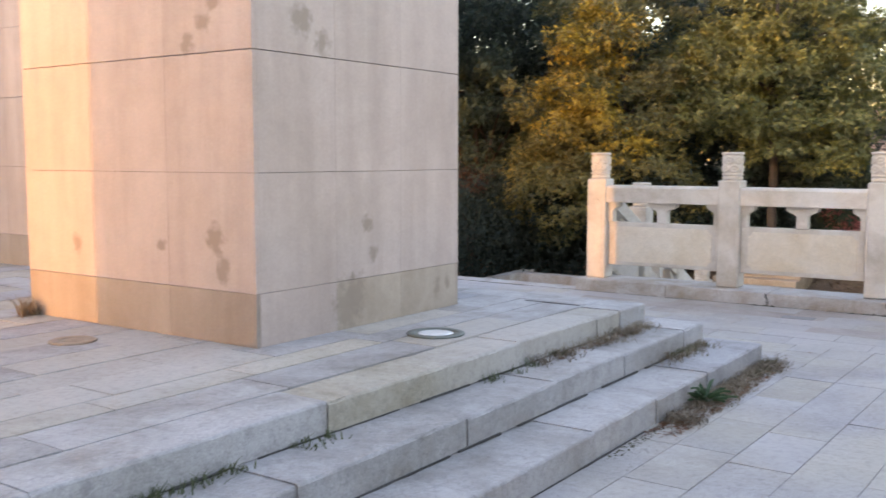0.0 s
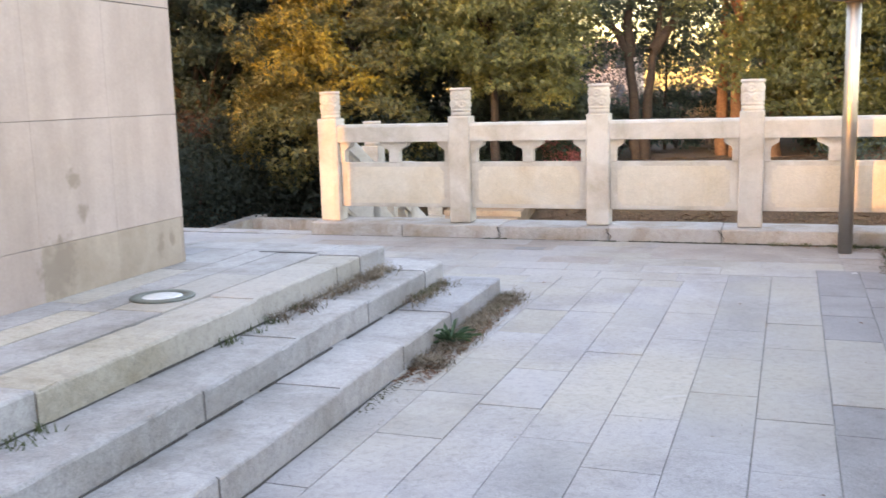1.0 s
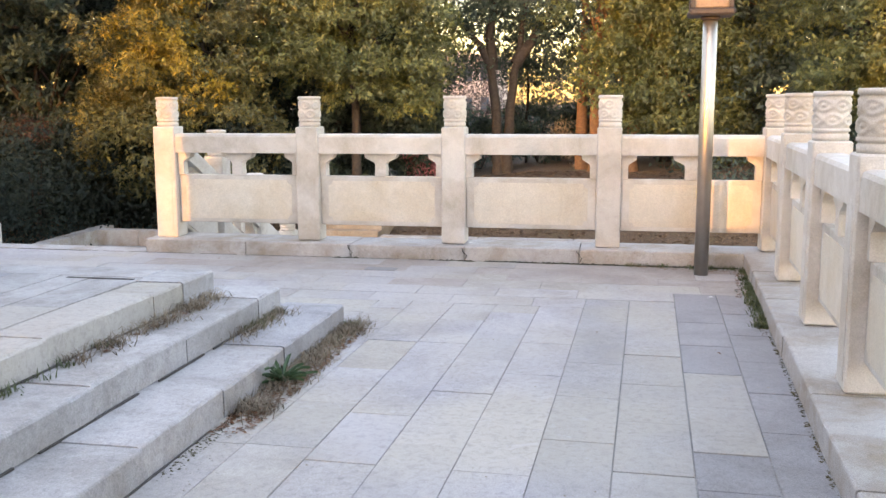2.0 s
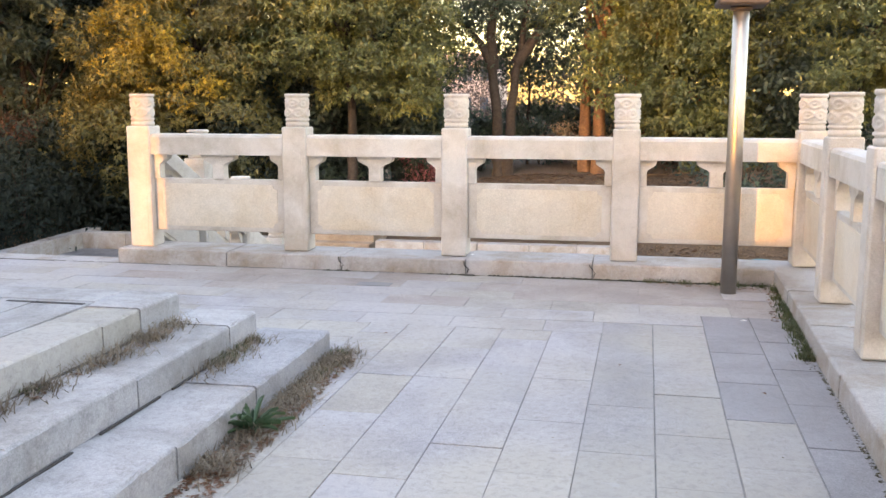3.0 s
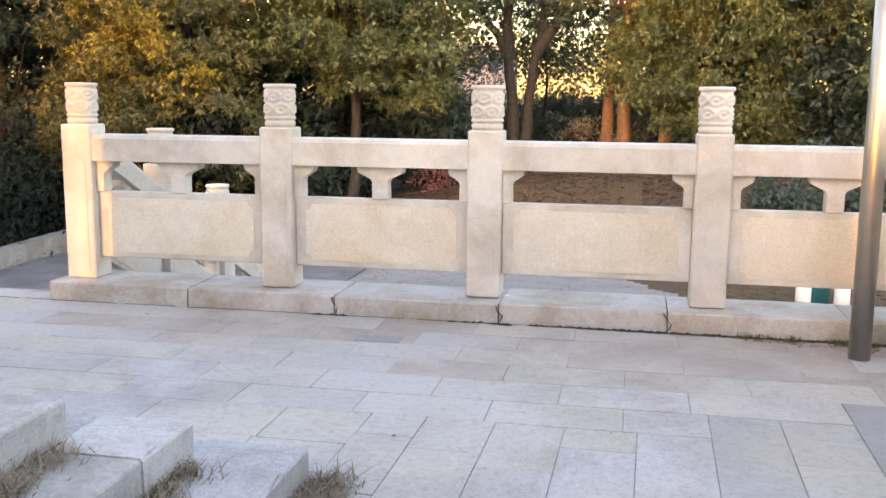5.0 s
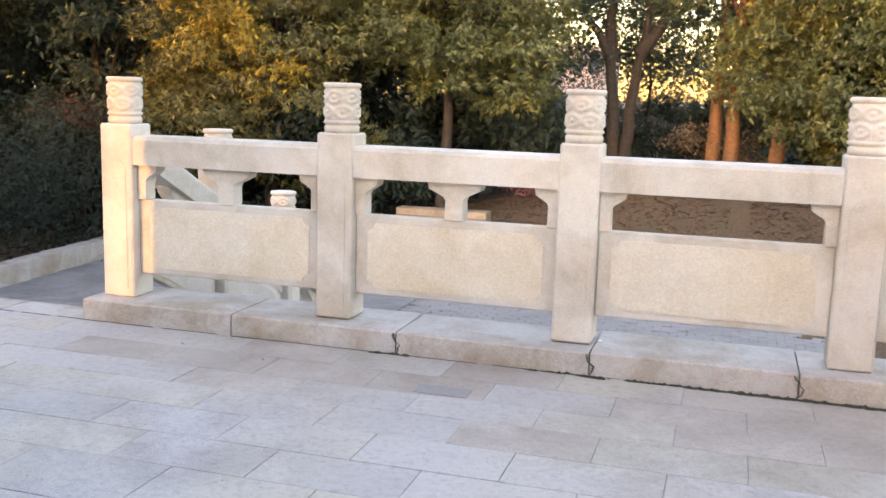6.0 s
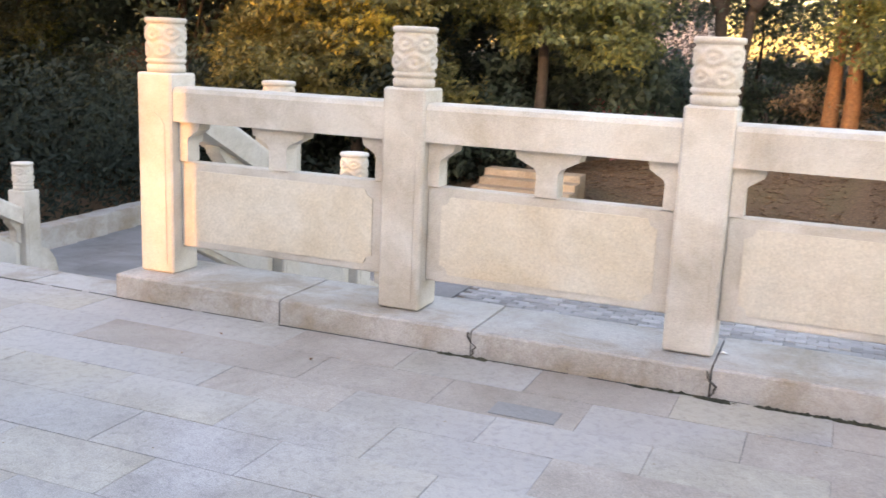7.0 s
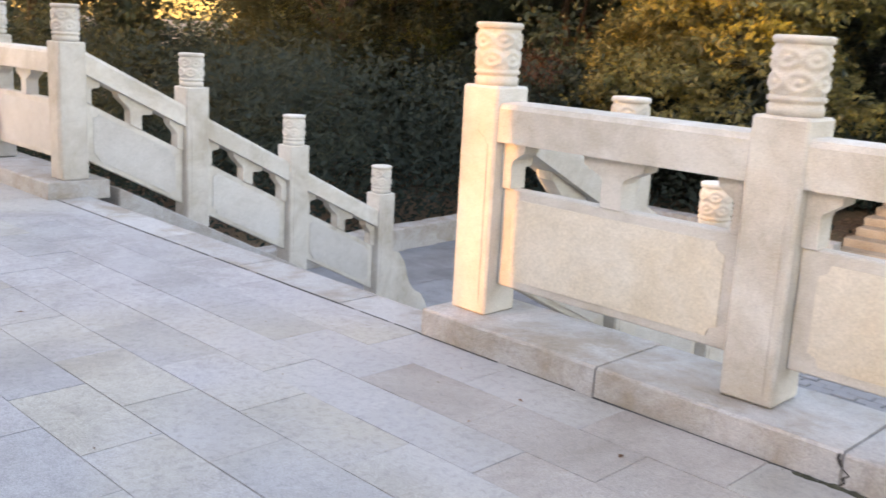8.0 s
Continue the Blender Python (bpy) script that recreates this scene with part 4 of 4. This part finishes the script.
# far houses seen between the stems
def house(x, y, w, d, h, rise, wall_mat, roof_mat, label, nx, ny):
    ob = thing("house", label, "house", (x, y, LOWER - 0.1))
    part("wall", Geo().box(0, w, 0, d, 0, h, 0.02).mesh("wall", wall_mat), ob)
    part("roof", Geo().slabpoly([(-0.4, h + 0.001), (w + 0.4, h + 0.001), (w + 0.4, h + 0.2), (w / 2, h + rise), (-0.4, h + 0.2)], -0.4, d + 0.4).mesh("roof", roof_mat), ob)
    for i in range(nx):
        for j in range(ny):
            cx, cz = w * (i + 0.5) / nx, h * (j + 0.55) / ny
            part("window", Geo().box(cx - 0.25 * w / nx, cx + 0.25 * w / nx, -0.06, 0.02, cz - 0.25 * h / ny, cz + 0.22 * h / ny, 0.01).mesh("window", M_pane), ob)


house(-8.9, 55, 4.4, 8, 6.0, 0.5, M_far, M_far, "pale far building lit warm by the low sun", 4, 3)
house(0.4, 40, 5.0, 5, 1.4, 0.5, M_white, M_roof, "low white shed with red roof beyond the trees", 3, 1)


def woods(name, label, x0, x1, y0, y1, z0, z1, tufts, mat, seed, size, keep=None):
    """A far thicket: countless leaves in tufts, no stem of its own to be told apart."""
    rng = np.random.default_rng(seed)
    p = rng.uniform((x0, y0, z0), (x1, y1, z1), (tufts, 3))
    lump = np.array([noise.noise((q[0] * 0.45, q[1] * 0.45, q[2] * 0.55 + seed)) for q in p])
    ok = lump > -0.22
    if keep:
        ok &= np.array([keep(*q) for q in p])
    p = p[ok]
    out = np.tile((0.0, -1.0, 0.3), (len(p), 1)) + rng.normal(0, 0.5, (len(p), 3))
    tagged(new(name, leaves_mesh(name, p, out, size, 0.3, 22, mat, rng)), label, "woods", kind="stuff")


woods("far_woods", "dark green woods closing the view behind the grove", -40, 34, 23, 29, -1.6, 8.5, 5200, L_dark, 5, 0.34,
      lambda x, y, z: z < 0.9 + 1.2 * max(0, abs(x) - 2.4) if -3.6 < x < 3.3 else True)
woods("far_woods", "dark green woods closing the view behind the grove", -46, 40, 29.5, 33, -1.6, 5.0, 4200, L_dark, 15, 0.34,
      lambda x, y, z: z < 0.7 + 1.2 * max(0, abs(x) - 2.8) if -4.2 < x < 3.6 else True)
woods("bare_thicket", "pale leafless thicket far beyond the twin stems", -5.0, 4.2, 30, 33, -1.7, 3.3, 1300, L_bare, 16, 0.16)
woods("left_woods", "dark thicket beyond the lower court", -30, -7.6, 14.5, 20, -1.6, 8.0, 3600, L_dark, 6, 0.24)
woods("near_thicket", "green thicket beyond the far side of the stair", -30, -11.5, 3.0, 13, -1.5, 8.0, 4600, L_soft, 7, 0.13,
      lambda x, y, z: x < -11.5 - 0.35 * (y - 3))


# thickets whose shade below the trees is put into the leaf colour
woods("undergrowth", "undergrowth behind the low parapet, coloured dark for deep shade", -24, -7.7, 4.0, 14.5, -1.8, 0.9, 4600, L_shaded, 8, 0.15)
woods("undergrowth", "undergrowth below the golden tree, coloured dark for deep shade", -9.5, -2.9, 12.6, 19, -1.7, 0.9, 1500, L_shaded, 9, 0.2,
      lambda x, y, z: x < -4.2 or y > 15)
woods("dark_boughs", "dark boughs hanging behind the front trees", -26, -1.5, 16.0, 21, 0.5, 8.0, 3000, L_shaded, 10, 0.2)
# boughs added above the view to keep sky light off the hollow
woods("shading_boughs", "unseen boughs added over the hollow beyond the parapet to shade it", -22, -8, 2.5, 14, 4.6, 7.2, 1300, L_shaded, 12, 0.3)
woods("dark_boughs", "dark boughs hanging behind the front trees", 5.5, 22, 15.0, 20, -1.0, 8.0, 2600, L_dark, 11, 0.2)


def weeds(name, label, spots, mat, seed, per=26, height=0.09, spread=0.05, width=0.006, lean=0.5):
    """Thin blades in tufts; spots are x, y, z."""
    rng = np.random.default_rng(seed)
    g = Geo()
    for x, y, z in spots:
        for k in range(per):
            bx, by = x + rng.normal(0, spread), y + rng.normal(0, spread)
            a, h = rng.uniform(0, 6.28), height * rng.uniform(0.4, 1.3)
            dx, dy = math.cos(a), math.sin(a)
            l = h * lean * rng.uniform(0.3, 1.6)
            px, py = -dy * width, dx * width
            g.add([(bx - px, by - py, z), (bx + px, by + py, z), (bx + dx * l * 0.4 + px * 0.7, by + dy * l * 0.4 + py * 0.7, z + h * 0.65), (bx + dx * l * 0.4 - px * 0.7, by + dy * l * 0.4 - py * 0.7, z + h * 0.65), (bx + dx * l, by + dy * l, z + h)],
                  [(0, 1, 2, 3), (3, 2, 4)])
    return tagged(new(name, g.mesh(name, mat)), label, "grass", kind="stuff")


def along_line(a, b, n, rng, jitter=0.03):
    return [(a[0] + (b[0] - a[0]) * t + rng.uniform(-jitter, jitter), a[1] + (b[1] - a[1]) * t + rng.uniform(-jitter, jitter), a[2]) for t in [rng.random() for _ in range(n)]]


wr = random.Random(9)
weeds("dry_grass", "dry straw-coloured weeds along the foot of the steps",
      along_line((2.67, -2.88, 0), (2.67, -4.75, 0), 64, wr, 0.05) + along_line((2.29, -3.2, 0.14), (2.29, -4.0, 0.14), 12, wr, 0.035) + along_line((1.98, -3.4, 0.28), (1.98, -4.9, 0.28), 24, wr, 0.04), L_dry, 1, 40, 0.045, 0.05, 0.0026, 1.9)
weeds("green_grass", "green grass tufts in the joints of the steps and kerbs",
      along_line((2.66, -2.85, 0), (2.66, -3.3, 0), 9, wr) + along_line((2.28, -3.1, 0.14), (2.28, -3.7, 0.14), 10, wr) + along_line((1.96, -4.6, 0.28), (1.96, -5.4, 0.28), 5, wr) + along_line((1.96, -6.6, 0.28), (1.96, -7.6, 0.28), 12, wr)
      + along_line((5.36, -0.40, 0), (5.24, -2.5, 0), 120, wr, 0.035) + along_line((5.3, -0.33, 0), (4.4, -0.28, 0), 16, wr, 0.02) , L_grass, 2, 20, 0.034, 0.03, 0.0032, 1.3)
weeds("tuft", "small dry plant at the corner of the pier", [(-1.05, -6.06, 0.42)], L_dry, 3, 60, 0.12, 0.03, 0.006, 0.9)


def leafy_weed(x, y, r, seed):
    rng = random.Random(seed)
    ob = thing("weed", "green broad-leaved weed growing at the foot of the steps", "plant", (x, y, 0))
    g = Geo()
    for k in range(30):
        a, l, up = k * 2.4, r * rng.uniform(0.55, 1.15), rng.uniform(0.4, 1.5)
        c, s = math.cos(a), math.sin(a)
        w = l * 0.075
        pts = []
        for t in (0.0, 0.35, 0.7, 1.0):
            z = l * up * (t - 0.55 * t * t)
            ww = w * (0.25, 1.0, 0.9, 0.05)[int(t * 3 + 0.1)]
            pts += [(c * l * t - s * ww, s * l * t + c * ww, z + 0.012), (c * l * t, s * l * t, z), (c * l * t + s * ww, s * l * t - c * ww, z + 0.012)]
        g.add(pts, [(3 * i + j, 3 * i + j + 1, 3 * i + j + 4, 3 * i + j + 3) for i in range(3) for j in range(2)])
    part("leaves", g.mesh("leaves", leaf_green), ob)


leaf_green = leaf_mat("weed_leaf", [(0.0, (0.03, 0.075, 0.04)), (1.0, (0.08, 0.15, 0.07))], 0.25)
leafy_weed(2.655, -4.14, 0.16, 5)
leafy_weed(1.97, -7.35, 0.09, 6)

# fallen leaves and crumbs on the stones and on the mound
def litter(name, label, spots, mat, seed, size=0.035):
    rng = np.random.default_rng(seed)
    g = Geo()
    for x, y, z in spots:
        a, s = rng.uniform(0, 6.28), size * rng.uniform(0.5, 1.4)
        c, d = math.cos(a) * s, math.sin(a) * s
        g.add([(x - c, y - d, z + 0.004), (x + d * 0.5, y - c * 0.5, z + 0.004 + s * 0.3), (x + c, y + d, z + 0.006), (x - d * 0.5, y + c * 0.5, z + 0.004 + s * 0.25)], [(0, 1, 2), (0, 2, 3)])
    return tagged(new(name, g.mesh(name, mat)), label, "litter", kind="stuff")


litter("fallen_leaves", "dry brown leaves fallen along the steps and kerb",
       along_line((2.69, -2.9, 0), (2.70, -4.9, 0), 760, wr, 0.085) + along_line((2.0, -3.5, 0.28), (2.0, -4.8, 0.28), 60, wr, 0.04) + along_line((5.25, -0.5, 0), (4.4, -0.3, 0), 60, wr, 0.06) + along_line((5.3, -0.5, 0), (5.2, -1.6, 0), 40, wr, 0.05)
       + [(wr.uniform(-3, 5.2), wr.uniform(-7, -0.4), 0.0) for _ in range(30)], L_brown, 3, 0.016)
L_litter = leaf_mat("mound_litter", [(0.1, (0.06, 0.04, 0.027)), (0.55, (0.15, 0.095, 0.06)), (1.0, (0.30, 0.20, 0.12))], 0.1, 0.8)
spots = []
for _ in range(22000):
    x, y = wr.uniform(-4, 12), wr.uniform(8, 17)
    if ground_z(x, y) > LOWER + 0.05:
        spots.append((x, y, ground_z(x, y)))
litter("mound_leaves", "brown fallen leaves covering the mound", spots, L_litter, 4, 0.055)

# white bollards and a teal bin by the lower path
for x, y in ((6.22, 8.3), (6.75, 8.3)):
    b = thing("bollard", "short white round bollard beside the lower path", "bollard", (x, y, ground_z(x, y) - 0.03), group="bollards")
    part("body", Geo().lathe([(0.11, 0), (0.11, 0.5), (0.09, 0.54), (0.03, 0.55)], 20).mesh("body", M_white, True), b)

bin_box = thing("plastic_bin", "small teal plastic bin standing on the slope", "bin", (6.5, 8.7, ground_z(6.5, 8.7) - 0.03))
part("body", Geo().lathe([(0.14, 0.0), (0.17, 0.42), (0.18, 0.43), (0.18, 0.46), (0.15, 0.46), (0.14, 0.40)], 20).mesh("body", M_teal, True), bin_box)

# dark soil, moss and painted contact shadow along the kerb foot, a cracked kerb joint
M_moss = leaf_mat("moss", [(0.1, (0.045, 0.04, 0.025)), (0.6, (0.09, 0.08, 0.04)), (1.0, (0.15, 0.12, 0.08))], 0.05, 0.95)


def crumbs(name, label, spots, mat, seed, size):
    rng = np.random.default_rng(seed)
    g = Geo()
    for x, y, z in spots:
        s = size * rng.uniform(0.4, 1.3)
        a = rng.uniform(0, 6.28)
        ring = [(x + math.cos(a + k * 1.2566) * s * rng.uniform(0.6, 1.2), y + math.sin(a + k * 1.2566) * s * 0.6 * rng.uniform(0.6, 1.2), z) for k in range(5)]
        top = (x + rng.normal(0, 0.2) * s, y, z + s * rng.uniform(0.25, 0.6))
        g.add(ring + [top], [(k, (k + 1) % 5, 5) for k in range(5)])
    return tagged(new(name, g.mesh(name, mat)), label, "soil", kind="stuff")


crumbs("soil", "dark soil, moss and painted contact shadow along the foot of the kerb",
       along_line((1.6, -0.265, 0), (2.1, -0.265, 0), 30, wr, 0.008) + along_line((2.88, -0.275, 0), (3.05, -0.275, 0), 60, wr, 0.016) + along_line((3.15, -0.268, 0), (3.7, -0.268, 0), 120, wr, 0.010)
       + along_line((3.7, -0.27, 0), (5.3, -0.29, 0), 260, wr, 0.014) + along_line((5.36, -0.4, 0), (5.22, -2.7, 0), 380, wr, 0.035) + along_line((5.24, -2.7, 0), (5.12, -5.6, 0), 300, wr, 0.012)
       + along_line((2.63, -2.9, 0), (2.64, -5.4, 0), 420, wr, 0.03), M_moss, 12, 0.008)
M_damp = leaf_mat("damp_black_moss", [(0.1, (0.018, 0.020, 0.014)), (0.6, (0.035, 0.036, 0.022)), (1.0, (0.06, 0.055, 0.035))], 0.05, 0.95)
crumbs("moss", "damp blackish moss clumped along the foot of the kerb",
       along_line((2.90, -0.272, 0), (3.01, -0.282, 0), 60, wr, 0.012) + along_line((3.13, -0.268, 0), (3.32, -0.268, 0), 70, wr, 0.006) + along_line((3.35, -0.266, 0), (3.62, -0.266, 0), 80, wr, 0.005)
       + along_line((3.64, -0.266, 0), (4.2, -0.270, 0), 150, wr, 0.010) + along_line((4.2, -0.270, 0), (5.3, -0.285, 0), 260, wr, 0.014) + along_line((1.72, -0.264, 0), (1.95, -0.264, 0), 40, wr, 0.004) + along_line((2.6, -0.262, 0), (2.9, -0.264, 0), 40, wr, 0.003), M_damp, 14, 0.022)
crumbs("grit", "fine grit scattered over the terrace paving", [(wr.uniform(-3, 5.2), wr.uniform(-8, -0.35), 0.001) for _ in range(420)], M_stain, 13, 0.006)


crumbs("grit", "pale grit and crumbled mortar below the bottom step", along_line((2.72, -3.0, 0), (2.72, -5.5, 0), 260, wr, 0.09), M_sallow, 15, 0.007)


def crack(x, label):
    """A broken joint in the kerb face, thin and jagged."""
    rng = random.Random(int(x * 100))
    left, right, z = [], [], 0.004
    while z < 0.128:
        c = x + rng.uniform(-0.012, 0.012) + (0.02 * math.sin(z * 40))
        w = rng.uniform(0.002, 0.007)
        left.append((c - w, z))
        right.append((c + w, z))
        z += 0.016
    tagged(part("joint_crack", Geo().slabpoly(left[:1] + right + left[:0:-1], -0.2525, -0.244).mesh("joint_crack", M_joint), far_run), label)


for x in (1.868, 2.935, 3.96):
    crack(x, "dark broken mortar joint")
slab(paving, 2.17, 2.44, -0.85, -0.72, 0.003, M_brick, "joint_patch", thick=0.01)

# dark seams: kerb-foot gap and contact shadow, stair-head joint; a slot drain in the platform
jr = random.Random(33)
for x0, x1, y, wide in ((-0.16, 5.3, -0.2495, 0.010), (-4.2, -0.17, -0.2425, 0.007)):
    x = x0
    while x < x1:
        d = jr.uniform(0.08, 0.4)
        part("open_joint", Geo().box(x, min(x + d, x1), y - wide * jr.uniform(0.4, 1.2), y, -0.004, 0.0022, 0.0005).mesh("open_joint", M_joint), paving)
        x += d * jr.choice((1.0, 1.0, 1.25))
slot = thing("slot_drain", "narrow dark slot drain set in the platform", "drain", (1.40, -3.69, 0.4195))
part("slot", Geo().box(-0.21, 0.21, -0.012, 0.012, 0.0, 0.0035, 0.001).mesh("slot", M_joint), slot)
for k, (x, y, z, r) in enumerate(((4.98, -1.55, 0.001, 0.022), (2.955, -0.02, 0.131, 0.026))):
    scrap = thing("paper_scrap", "small crumpled white paper scrap lying on the stone", "litter", (x, y, z))
    sr = random.Random(k)
    ring = [(math.cos(i * 1.047) * r * sr.uniform(0.6, 1.2), math.sin(i * 1.047) * r * 0.6 * sr.uniform(0.6, 1.2), sr.uniform(0.0, 0.004)) for i in range(6)]
    part("paper", Geo().add(ring + [(0, 0, 0.010)], [(i, (i + 1) % 6, 6) for i in range(6)]).mesh("paper", M_white), scrap)

# thin dark seams along the foot of each step
rng_j = random.Random(21)
for x, z, y0, y1 in ((2.598, 0.0, -2.9, -9.0), (2.248, 0.14, -3.1, -9.0), (1.922, 0.28, -3.35, -9.0)):
    y = y0
    while y > y1:
        d = rng_j.uniform(0.15, 0.5)
        part("open_joint", Geo().box(x, x + rng_j.uniform(0.005, 0.013), y - d, y, z - 0.003, z + rng_j.uniform(0.003, 0.007), 0.001).mesh("open_joint", M_joint), platform)
        y -= d * rng_j.choice((1.0, 1.0, 1.4))
